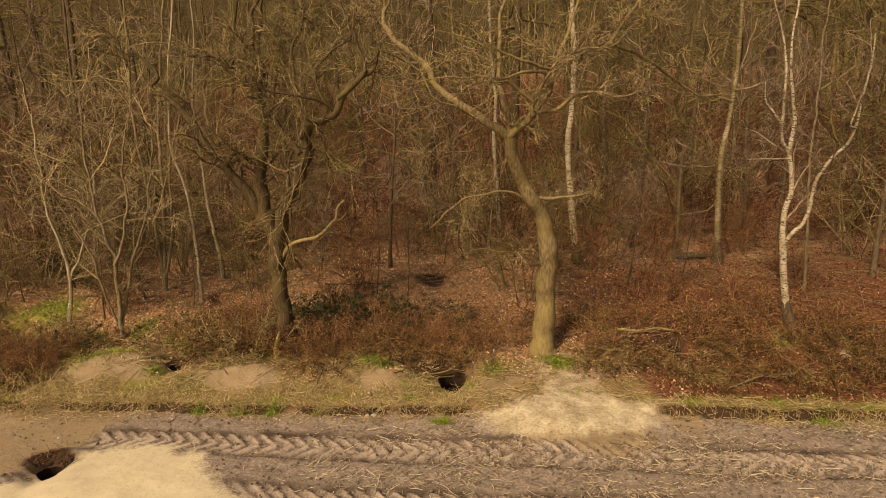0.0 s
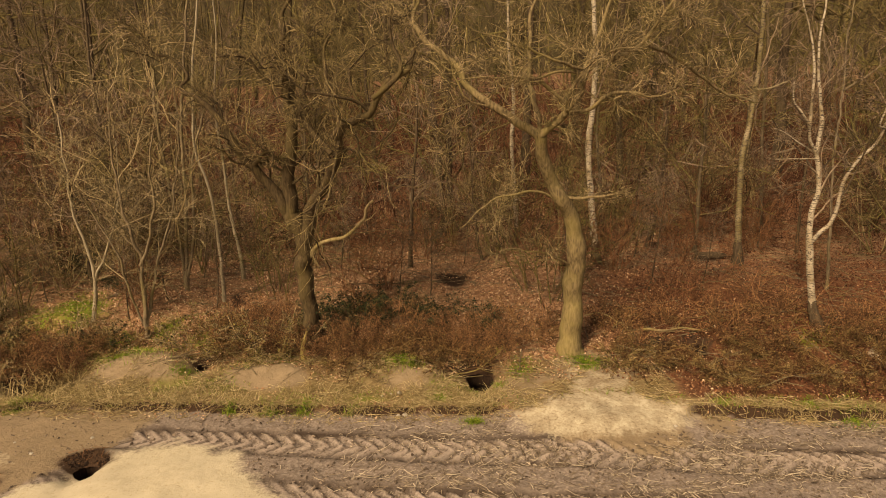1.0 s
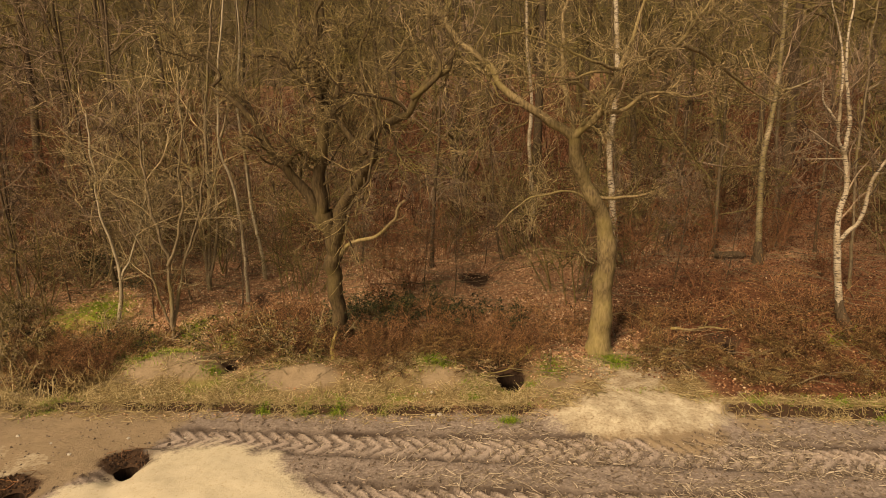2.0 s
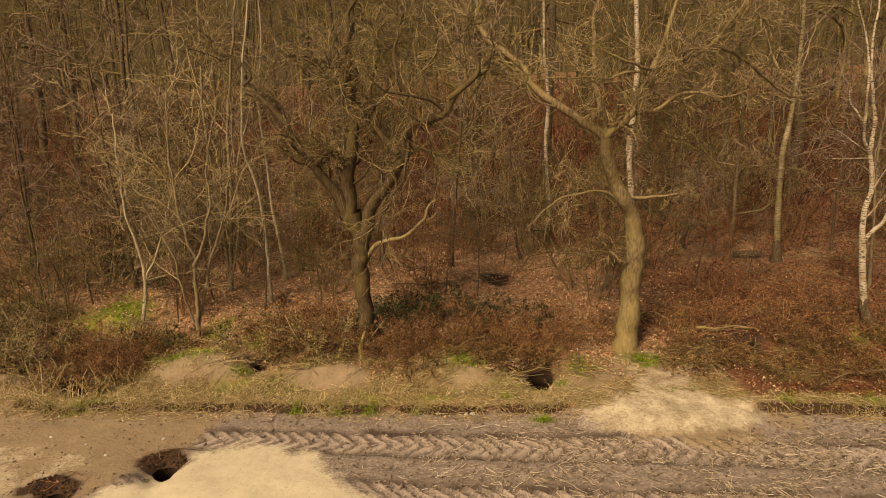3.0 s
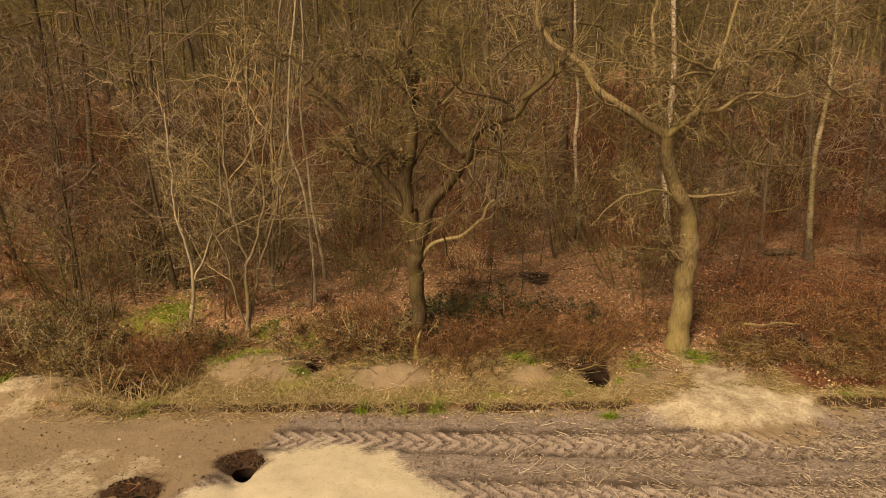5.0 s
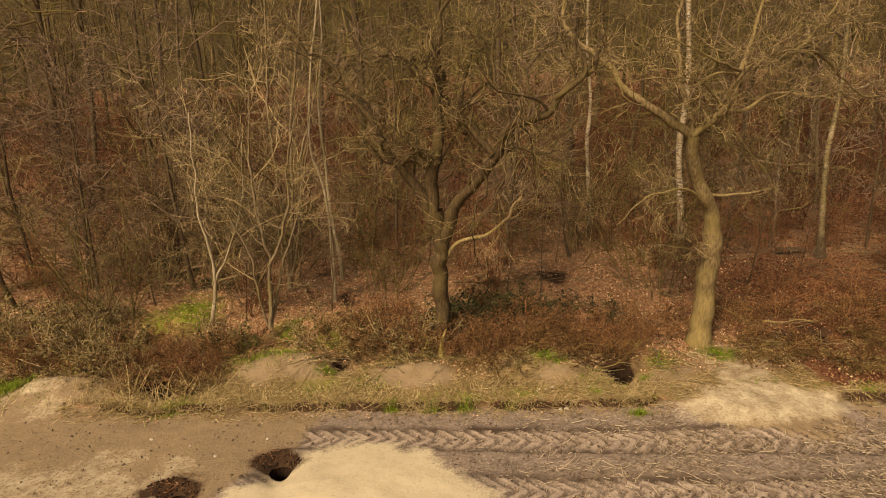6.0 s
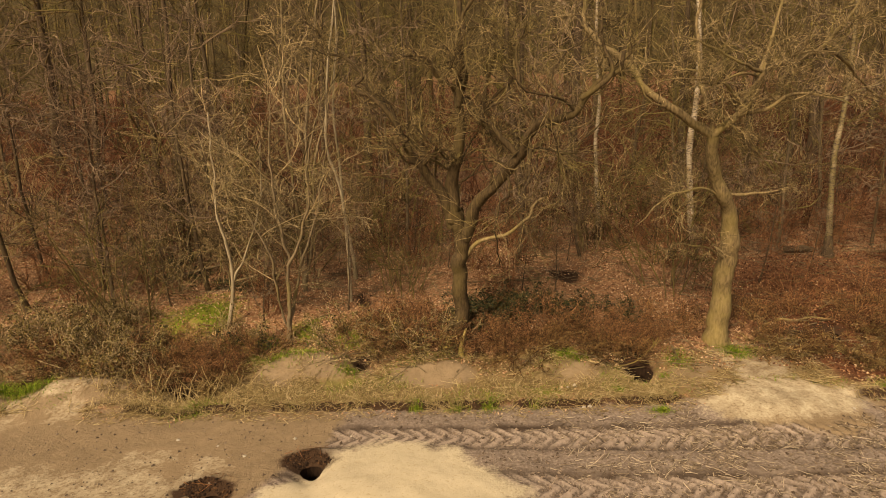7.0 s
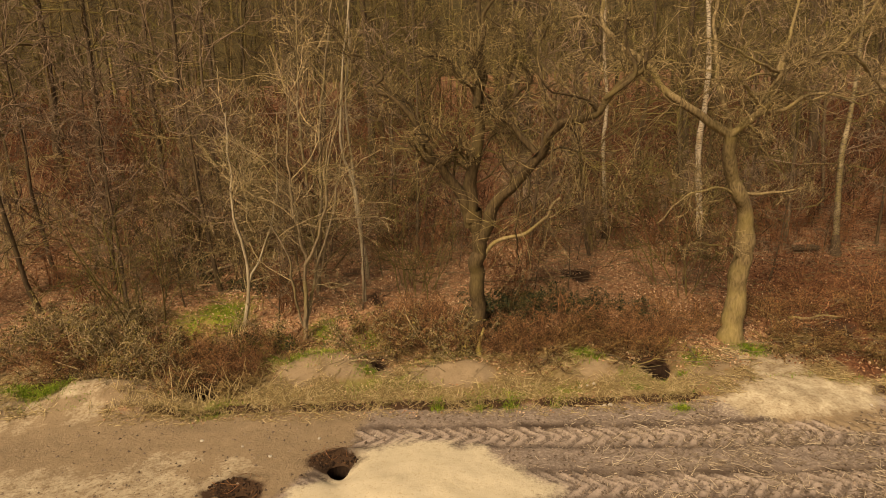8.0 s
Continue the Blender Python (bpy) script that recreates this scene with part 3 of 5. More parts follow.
limbs.append(("limb", 0.04, 0.008, [(1.59, 10.5, 5.18), (1.45, 10.4, 5.35), (1.24, 10.3, 5.5), (0.95, 10.2, 5.57), (0.59, 10.1, 5.54), (0.29, 10.0, 5.41), (0.1, 9.95, 5.26)]))
limbs.append(("limb", 0.03, 0.008, [(1.85, 10.4, 5.77), (1.44, 10.2, 5.88), (1.03, 10.1, 5.99), (0.72, 10.0, 6.14), (0.33, 9.9, 6.25), (-0.05, 9.8, 6.34)]))
limbs.append(("limb", 0.026, 0.007, [(1.83, 10.45, 5.68), (1.49, 10.3, 5.74), (1.05, 10.1, 5.62), (0.53, 9.9, 5.63), (-0.03, 9.8, 5.62), (-0.49, 9.7, 5.53)]))
limbs.append(("limb", 0.03, 0.006, [(1.51, 10.5, 5.13), (1.87, 10.2, 5.83), (2.32, 10.0, 6.04), (2.73, 9.9, 6.12), (3.01, 9.8, 6.42)]))
limbs.append(("broken_limb", 0.055, 0.035, [(1.84, 10.5, 5.70), (1.90, 10.48, 5.80), (1.95, 10.46, 5.93)]))
limbs.append(("limb", 0.035, 0.013, [(2.83, 10.2, 6.12), (3.31, 10.4, 5.96), (3.89, 10.8, 5.72), (4.48, 11.0, 5.39), (5.18, 11.2, 5.39)]))
limbs.append(("limb", 0.039, 0.010, [(1.67, 11.0, 3.58), (2.05, 10.8, 3.58), (2.46, 10.6, 3.67), (2.72, 10.5, 3.77)]))
limbs.append(("limb", 0.027, 0.009, [(1.71, 11.0, 3.42), (1.19, 10.8, 3.71), (0.67, 10.6, 3.72), (0.17, 10.5, 3.46), (-0.23, 10.4, 3.14)]))
limbs.append(("limb", 0.047, 0.017, [(1.19, 10.65, 4.71), (1.08, 10.8, 5.28), (0.99, 11.0, 5.87), (1.07, 11.3, 6.66), (1.24, 11.6, 7.66), (1.16, 11.9, 8.68)]))
limbs.append(("limb", 0.039, 0.013, [(1.87, 10.5, 5.77), (2.15, 10.7, 6.38), (2.41, 10.9, 7.21), (2.73, 11.2, 8.26)]))
limbs.append(("limb", 0.023, 0.007, [(1.89, 11.2, 2.26), (1.36, 10.9, 2.55), (0.88, 10.7, 2.7), (0.46, 10.6, 2.68)]))
named_tree("oak_tree", "bare crooked oak with a sandy foot on the bank", limbs, OAK, OAK_TWIG, OAK_LEVELS, crook=0.016, split=True, cap=0.026)
limbs = []
limbs.append(("trunk", 0.158, 0.165, [(-3.27, 12.0, 0.06), (-3.27, 11.95, 0.7), (-3.28, 11.9, 1.27), (-3.31, 11.85, 1.82), (-3.35, 11.8, 2.19), (-3.3, 11.75, 2.54), (-3.35, 11.7, 2.95), (-3.42, 11.65, 3.3)]))
limbs.append(("limb", 0.13, 0.03, [(-3.24, 11.7, 2.72), (-3.03, 11.5, 3.31), (-2.77, 11.2, 3.77), (-2.48, 10.9, 4.14), (-2.31, 10.6, 4.47), (-2.25, 10.3, 4.74), (-2.11, 10.05, 4.93), (-1.84, 9.8, 5.02), (-1.63, 9.65, 5.12), (-1.53, 9.6, 5.28), (-1.39, 9.55, 5.52), (-1.21, 9.5, 5.63), (-0.98, 9.5, 5.79), (-0.91, 9.6, 6.11)]))
limbs.append(("limb", 0.14, 0.03, [(-3.48, 11.65, 3.08), (-3.49, 11.6, 3.69), (-3.42, 11.55, 4.21), (-3.34, 11.5, 4.65), (-3.31, 11.5, 5.17), (-3.31, 11.5, 5.51), (-3.24, 11.55, 5.88), (-3.35, 11.6, 6.23), (-3.32, 11.7, 6.69), (-3.28, 11.8, 7.1), (-3.12, 11.9, 7.6)]))
limbs.append(("limb", 0.05, 0.014, [(-3.32, 11.5, 5.45), (-3.51, 11.4, 5.62), (-3.72, 11.3, 5.77), (-3.85, 11.25, 6.01), (-3.96, 11.2, 6.15), (-4.22, 11.1, 6.17), (-4.44, 11.0, 6.11)]))
limbs.append(("limb", 0.12, 0.035, [(-3.47, 11.7, 2.97), (-3.6, 11.6, 3.44), (-3.82, 11.55, 3.84), (-4.1, 11.45, 4.18), (-4.33, 11.4, 4.5), (-4.45, 11.35, 4.81), (-4.59, 11.3, 5.11), (-4.78, 11.3, 5.3), (-5.0, 11.3, 5.46), (-5.2, 11.3, 5.53)]))
limbs.append(("limb", 0.035, 0.01, [(-5.1, 11.3, 5.5), (-5.26, 11.35, 5.68), (-5.14, 11.4, 5.88), (-5.41, 11.5, 6.13), (-5.82, 11.6, 6.3), (-6.02, 11.8, 6.63), (-6.23, 12.0, 7.05)]))
limbs.append(("limb", 0.05, 0.012, [(-4.1, 11.45, 4.18), (-3.8, 11.2, 4.45), (-3.59, 11.0, 4.5), (-3.56, 10.9, 4.23)]))
limbs.append(("limb", 0.05, 0.012, [(-3.25, 11.5, 5.45), (-3.04, 11.2, 5.1), (-2.73, 11.0, 5.49), (-2.5, 10.9, 5.73), (-2.66, 10.9, 6.02)]))
limbs.append(("limb", 0.06, 0.015, [(-2.45, 10.6, 4.45), (-2.84, 10.7, 4.9), (-3.02, 10.8, 5.15), (-2.91, 10.9, 5.54), (-2.77, 11.0, 6.03), (-2.88, 11.1, 6.52), (-3.27, 11.2, 6.87)]))
limbs.append(("limb", 0.045, 0.012, [(-2.35, 10.2, 4.72), (-2.21, 10.2, 4.99), (-2.38, 10.3, 5.32), (-2.42, 10.4, 5.79), (-2.45, 10.5, 6.16), (-2.31, 10.6, 6.54), (-2.25, 10.7, 6.83)]))
limbs.append(("limb", 0.05, 0.012, [(-1.58, 9.6, 5.33), (-1.27, 9.5, 5.52), (-1.12, 9.5, 5.79), (-1.32, 9.6, 6.31), (-1.24, 9.6, 6.64)]))
limbs.append(("limb", 0.061, 0.014, [(-3.36, 11.4, 5.29), (-3.34, 11.3, 5.95), (-3.3, 11.2, 6.71), (-2.98, 11.1, 7.33), (-2.82, 11.1, 8.22)]))
limbs.append(("broken_limb", 0.047, 0.024, [(-3.2, 11.72, 2.36), (-3.09, 11.7, 2.53), (-2.94, 11.65, 2.66), (-2.69, 11.6, 2.74), (-2.47, 11.5, 2.8), (-2.27, 11.45, 2.94), (-2.09, 11.35, 3.11), (-1.99, 11.3, 3.2), (-1.97, 11.25, 3.36), (-1.9, 11.2, 3.48), (-1.81, 11.15, 3.56)]))
limbs.append(("broken_limb", 0.016, 0.005, [(-2.05, 11.33, 3.15), (-1.9, 11.25, 3.2), (-1.78, 11.2, 3.34)]))
named_tree("oak_tree", "dark bare oak forking low, with a broken lichened limb", limbs, DARK_OAK, DARK_TWIG, OAK_LEVELS, crook=0.02, split=True, cap=0.026)

BIRCH_LEVELS = [(10, (0.25, 0.45), (25, 60), 7, 0.16, 0.05, 0.4, 0.008), (6, (0.35, 0.7), (25, 60), 5, 0.18, -0.03, 0.5, 0.005), (4, (0.35, 0.7), (20, 60), 4, 0.2, -0.05, 0.6, 0.004)]
limbs = []
limbs.append(("trunk", 0.072, 0.043, [(7.06, 11.6, 0.25), (6.93, 11.6, 0.68), (6.86, 11.6, 1.16), (6.76, 11.6, 1.74), (6.68, 11.62, 2.32), (6.65, 11.65, 2.76), (6.67, 11.67, 3.18), (6.76, 11.7, 3.53), (6.75, 11.72, 3.91), (6.68, 11.75, 4.24)]))
limbs.append(("limb", 0.034, 0.012, [(6.68, 11.75, 4.24), (6.52, 11.7, 4.51), (6.41, 11.65, 4.81), (6.21, 11.6, 5.06), (6.06, 11.6, 5.24), (6.02, 11.6, 5.65)]))
limbs.append(("limb", 0.04, 0.012, [(6.68, 11.75, 4.2), (6.72, 11.8, 4.5), (6.82, 11.9, 4.8), (6.8, 12.0, 5.25), (6.75, 12.1, 5.89), (6.78, 12.2, 6.52), (6.87, 12.3, 7.05), (6.9, 12.4, 7.78)]))
limbs.append(("limb", 0.03, 0.012, [(6.43, 11.65, 4.77), (6.46, 11.7, 5.14), (6.49, 11.8, 5.86), (6.43, 11.9, 6.48), (6.26, 12.0, 7.1)]))
limbs.append(("limb", 0.042, 0.012, [(6.69, 11.64, 2.52), (6.82, 11.6, 2.75), (6.99, 11.55, 2.93), (7.05, 11.5, 3.38), (7.07, 11.45, 3.72), (7.16, 11.4, 3.99), (7.27, 11.35, 4.2), (7.49, 11.3, 4.46), (7.54, 11.2, 4.77), (7.53, 11.15, 5.01), (7.53, 11.1, 5.31), (7.57, 11.05, 5.79), (7.54, 11.0, 6.35)]))
limbs.append(("limb", 0.016, 0.006, [(6.63, 11.75, 4.29), (6.31, 11.6, 4.43), (5.94, 11.5, 4.65), (5.64, 11.4, 4.76)]))
limbs.append(("limb", 0.016, 0.006, [(6.7, 11.75, 4.16), (6.44, 11.6, 4.19), (6.07, 11.5, 4.18), (5.59, 11.4, 4.2)]))
limbs.append(("limb", 0.016, 0.006, [(7.18, 11.4, 4.01), (6.99, 11.3, 4.15), (6.88, 11.2, 4.26)]))
limbs.append(("limb", 0.02, 0.006, [(7.54, 11.2, 4.75), (7.36, 11.1, 4.81), (7.43, 11.0, 5.3), (7.49, 10.95, 5.59)]))
named_tree("birch_tree", "white forked birch at the edge of the wood", limbs, BIRCH, BIRCH_TWIG, BIRCH_LEVELS, crook=0.006)
limbs = []
limbs.append(("trunk", 0.086, 0.035, [(7.07, 15.2, 1.08), (7.03, 15.2, 1.83), (7.0, 15.22, 2.56), (6.99, 15.25, 3.27), (7.01, 15.3, 3.98), (7.1, 15.35, 4.53), (7.19, 15.4, 5.01), (7.26, 15.45, 5.63), (7.32, 15.5, 6.3), (7.35, 15.55, 7.1), (7.35, 15.6, 7.76), (7.36, 15.7, 8.55)]))
limbs.append(("limb", 0.03, 0.008, [(7.22, 15.4, 5.35), (6.77, 15.3, 5.49), (6.23, 15.2, 5.56), (5.97, 15.1, 5.76)]))
limbs.append(("limb", 0.03, 0.008, [(7.24, 15.4, 5.62), (7.53, 15.2, 5.68), (7.95, 15.0, 5.86), (8.15, 14.9, 5.98)]))
named_tree("birch_tree", "mottled tan birch with a dark foot among dead leaves", limbs, TAN_BIRCH, BIRCH_TWIG, BIRCH_LEVELS, crook=0.006)
limbs = []
limbs.append(("trunk", 0.036, 0.012, [(8.4, 13.6, 1.19), (8.31, 13.6, 2.52), (8.22, 13.6, 3.8), (8.22, 13.6, 4.43), (8.24, 13.6, 5.16), (8.29, 13.7, 6.12), (8.25, 13.7, 6.59), (8.39, 13.8, 7.18), (8.38, 13.8, 8.09)]))
limbs.append(("limb", 0.03, 0.01, [(8.27, 13.6, 5.52), (8.41, 13.4, 5.68), (8.61, 13.2, 5.9), (8.78, 13.0, 6.27)]))
named_tree("birch_tree", "slim dull birch behind the white one", limbs, GREY_BARK, BIRCH_TWIG, BIRCH_LEVELS, crook=0.006)
limbs = []
limbs.append(("trunk", 0.09, 0.04, [(3.6, 15.8, 1.29), (3.37, 15.8, 2.97), (3.25, 15.75, 4.29), (3.32, 15.7, 5.42), (3.32, 15.7, 6.64), (3.21, 15.8, 8.37), (3.09, 15.8, 10.13)]))
named_tree("birch_tree", "slender white birch with black bark bands", limbs, BIRCH, BIRCH_TWIG, BIRCH_LEVELS, crook=0.004)
limbs = []
limbs.append(("trunk", 0.075, 0.03, [(1.76, 18.5, 1.78), (1.65, 18.5, 3.18), (1.58, 18.5, 4.37), (1.62, 18.4, 5.53), (1.46, 18.4, 7.12), (1.42, 18.3, 9.24)]))
named_tree("birch_tree", "white birch deep in the brown wood", limbs, BIRCH, BIRCH_TWIG, BIRCH_LEVELS, crook=0.004)
limbs = []
limbs.append(("trunk", 0.042, 0.015, [(-5.72, 13.8, 1.75), (-5.74, 13.8, 2.42), (-5.85, 13.8, 3.6), (-6.1, 13.85, 4.43), (-6.08, 13.9, 5.24), (-6.0, 13.9, 6.21), (-5.8, 14.0, 7.64), (-5.6, 14.0, 8.99)]))
named_tree("birch_tree", "thin crooked young birch", limbs, GREY_BIRCH, BIRCH_TWIG, BIRCH_LEVELS, crook=0.006)
limbs = []
limbs.append(("trunk", 0.045, 0.015, [(-5.7, 15.2, 1.42), (-5.9, 15.2, 2.75), (-5.98, 15.2, 4.16), (-6.05, 15.2, 5.53), (-5.91, 15.3, 7.11), (-5.94, 15.3, 8.62)]))
named_tree("birch_tree", "thin upright young birch", limbs, GREY_BIRCH, BIRCH_TWIG, BIRCH_LEVELS, crook=0.006)
SAPLING_LEVELS = [(14, (0.25, 0.5), (35, 75), 7, 0.22, 0.04, 0.45, 0.007), (7, (0.35, 0.7), (30, 70), 5, 0.26, 0.02, 0.6, 0.005), (5, (0.35, 0.7), (20, 60), 3, 0.24, 0.02, 0.65, 0.004)]
limbs = []
limbs.append(("stem", 0.048, 0.012, [(-6.94, 12.4, 0.67), (-6.82, 12.3, 2.12), (-6.88, 12.2, 2.62), (-6.99, 12.1, 3.57), (-6.97, 12.0, 4.58), (-6.87, 11.9, 5.64)]))
limbs.append(("stem", 0.036, 0.01, [(-6.91, 12.4, 0.67), (-6.77, 12.5, 1.45), (-6.54, 12.6, 2.3), (-6.2, 12.7, 3.37), (-5.96, 12.7, 4.65), (-5.93, 12.7, 5.78)]))
limbs.append(("limb", 0.035, 0.01, [(-6.85, 12.3, 2.12), (-6.59, 12.2, 2.62), (-6.33, 12.1, 3.45), (-6.28, 12.0, 4.35), (-5.98, 12.0, 5.42)]))
limbs.append(("stem", 0.03, 0.01, [(-6.95, 12.4, 0.73), (-7.08, 12.2, 1.55), (-7.14, 12.0, 2.44), (-7.52, 11.9, 3.38), (-7.89, 11.8, 4.17)]))
named_tree("sapling", "grey many-stemmed young tree by the sand mound", limbs, GREY_BARK, SAPLING_TWIG, SAPLING_LEVELS, crook=0.014, cap=0.013)
limbs = []
limbs.append(("stem", 0.045, 0.012, [(-8.34, 12.8, 0.64), (-8.13, 12.8, 1.64), (-8.15, 12.7, 2.42), (-8.27, 12.6, 3.17), (-8.24, 12.5, 4.12), (-8.24, 12.5, 5.25)]))
limbs.append(("limb", 0.03, 0.01, [(-8.15, 12.8, 1.64), (-7.71, 12.8, 2.52), (-7.45, 12.9, 3.48), (-7.36, 12.9, 4.67)]))
named_tree("sapling", "pale grey young tree beside a mossy slope", limbs, GREY_BIRCH, SAPLING_TWIG, SAPLING_LEVELS, crook=0.014, cap=0.013)
limbs = []
limbs.append(("stem", 0.05, 0.02, [(-6.88, 14.5, 1.24), (-6.79, 14.5, 2.31), (-6.68, 14.5, 3.54), (-6.63, 14.5, 5.0), (-6.38, 14.5, 6.64), (-6.12, 14.5, 8.44)]))
limbs.append(("stem", 0.045, 0.02, [(-6.9, 14.5, 1.24), (-6.92, 14.4, 2.61), (-7.0, 14.3, 3.83), (-7.06, 14.2, 5.13), (-7.01, 14.2, 6.62), (-6.93, 14.2, 8.27)]))
limbs.append(("stem", 0.04, 0.015, [(-6.85, 14.5, 1.24), (-6.61, 14.6, 2.43), (-6.52, 14.6, 3.94), (-6.14, 14.7, 5.38), (-5.82, 14.8, 7.04)]))
named_tree("coppice_tree", "olive coppiced stems rising from one stool", limbs, GREY_BARK, OAK_TWIG, SAPLING_LEVELS, crook=0.008)


# ---- the wood behind: several kinds of bare tree, set out by copying ----
def wood_tree(tall, radius, bare, limbs, bark, twig, label, spread=1.0):
    tree = thing("woodland_tree", label, "tree", group="trees of the wood")
    n = 9
    p = np.zeros((1, n, 3))
    p[0, :, 2] = np.linspace(-0.25, tall, n)
    p[0, 1:, :2] = np.cumsum(rng.standard_normal((n - 1, 2)) * 0.008 * tall, axis=0)
    r = (np.linspace(1, 0.12, n) ** 0.9 * radius)[None]
    r[0, 0] *= 1.4
    v, f = tubes([(p, r, 9)], 0.08)
    part("trunk", mesh_of("trunk", v, f, bark), tree)
    a = spawn(p, r, limbs, bare, 0.98, (40, 85), (0.16 * spread, 0.36 * spread), 0.42, 6, 0.3, 0.05, 0.013, cap=0.06)
    b = spawn(*a, 5, 0.2, 1.0, (30, 70), (0.4, 0.75), 0.55, 5, 0.34, 0.02, 0.009)
    c = spawn(*b, 6, 0.15, 1.0, (25, 70), (0.45, 0.95), 0.65, 3, 0.36, 0.02, 0.0065)
    for k in range(limbs):
        v, f = tubes([(a[0][k:k + 1], a[1][k:k + 1], 5)])
        part("limb", mesh_of("limb", v, f, twig), tree)
    v, f = tubes([(*b, 3), (*c, 3)])
    part("crown", mesh_of("crown", v, f, twig), tree)
    return tree


KINDS = [wood_tree(15, 0.125, 0.18, 26, WOOD_BARK, WOOD_TWIG, "tall bare woodland tree with olive twigs"),
         wood_tree(13, 0.12, 0.12, 28, WOOD_BARK, WOOD_TWIG, "bare woodland tree with fine brown twigs", 1.1),
         wood_tree(17, 0.20, 0.25, 24, WOOD_BARK, WOOD_TWIG, "tall dark-trunked bare tree of the wood"),
         wood_tree(9, 0.06, 0.08, 28, DULL_BARK, WOOD_TWIG, "slim bare young tree with olive twigs", 1.1),
         wood_tree(11, 0.06, 0.15, 24, DULL_BARK, BIRCH_TWIG, "slim brown-barked tree with russet twigs", 0.8)]
KINDS.append(wood_tree(7, 0.055, 0.25, 18, WOOD_BARK, BIRCH_TWIG, "slim dark young tree with russet twigs", 1.0))


def plant(kind, x, y, turn, size):
    return copy_thing(kind, Matrix.LocRotScale((x, y, ground_at(x, y)), Euler((0.04 * math.sin(turn * 3), 0.04 * math.cos(turn * 5), turn)), None) @ Matrix.Scale(size, 4))


def scatter(count, x0, x1, y0, y1, gap, seed, clear=()):
    """Random places, none too near to another."""
    g, out = np.random.default_rng(seed), []
    for _ in range(count * 40):
        x, y = x0 + (x1 - x0) * g.random(), y0 + (y1 - y0) * g.random()
        if all((x - a) ** 2 + (y - b) ** 2 > gap * gap for a, b in out) and all((x - a) ** 2 + (y - b) ** 2 > c * c for a, b, c in clear):
            out.append((x, y))
        if len(out) == count:
            break
    return out


KEEP = [(3.5, 15.5, 1.3), (7.1, 15.2, 1.3), (1.7, 18.5, 1.0), (-3.3, 12, 2.0), (2, 11.4, 2.0)]
spots = scatter(26, -19, 17, 16.5, 27, 2.2, 5, KEEP) + scatter(24, -30, 28, 27, 46, 3.4, 6)
for n, (x, y) in enumerate(spots):
    k = [3, 4, 3][n % 3] if y < 19.5 else [0, 1, 3, 2, 0, 4, 1, 2, 3][n % 9]
    plant(KINDS[k], x, y, n * 2.4, 0.85 + 0.3 * ((n * 7) % 10) / 10)
for k, (x, y) in enumerate([(11.08, 23.5), (-0.29, 20.5), (-20.0, 29.2), (10.4, 14.2), (-9.6, 17.0), (-13.4, 15.6)]):
    KINDS[k].matrix_basis = Matrix.LocRotScale((x, y, ground_at(x, y)), Euler((0, 0, k)), None)

for n, (x, y) in enumerate([(-10.26, 16.5), (-5.24, 19.7), (-11.2, 13.95), (-13.2, 14.2), (-11.9, 15.0), (-14.0, 13.4), (-9.2, 14.6), (9.28, 16.4), (5.3, 17.2), (-12.9, 16.2), (0.6, 16.4), (-1.4, 15.6)]):
    plant(KINDS[5], x, y, 1.7 * n, 0.7 + 0.5 * ((n * 3) % 5) / 5)

for n, (x, y) in enumerate(scatter(34, -12, 9, 12.9, 18.5, 0.75, 45, KEEP + [(-8.8, 13.2, 0.9)])):
    plant(KINDS[5], x, y, 2.1 * n, 0.24 + 0.2 * ((n * 3) % 7) / 7)

# far wood as one mass, and the wooded rise behind it
far = np.random.default_rng(9)
n = 240
fx, fy = far.uniform(-75, 75, n), far.uniform(46, 95, n)
start = np.stack([fx, fy, height(fx, fy) - 0.3], 1)
p0, r0 = grow(start, np.tile([0, 0, 1.0], (n, 1)), far.uniform(11, 18, n), far.uniform(0.10, 0.24, n), np.full(n, 0.03), 7, 0.05, 0.02)
p1 = spawn(p0, r0, 11, 0.15, 1.0, (30, 70), (0.15, 0.35), 0.5, 5, 0.2, 0.08, 0.02)
p2 = spawn(*p1, 4, 0.2, 1.0, (30, 70), (0.4, 0.8), 0.6, 3, 0.25, 0.03, 0.018)
v, f = tubes([(p0, r0, 5), (*p1, 3), (*p2, 3)])
tagged(new("far_wood", mesh_of("far_wood", v, f, WOOD_TWIG)), "distant mass of bare brown trees", "wood", kind="stuff")
bx = np.linspace(-220, 220, 45)
bv = np.array([[(x, 105 + 12 * math.sin(x * 0.03), z + (5 * lattice(np.array([x * 0.05]), np.array([0.0]), 2)[0] if z > 20 else 0)) for x in bx] for z in (4, 18, 42)]).reshape(-1, 3)
bi = np.arange(135).reshape(3, 45)
bf = np.stack([bi[:-1, :-1], bi[:-1, 1:], bi[1:, 1:], bi[1:, :-1]], -1).reshape(-1, 4)
tagged(new("backdrop", mesh_of("backdrop", bv, bf, distance_material())), "hazy brown rise of distant woodland", "backdrop", kind="structure")


# ---- leaves, blades and sticks ----
g = np.random.default_rng(17)
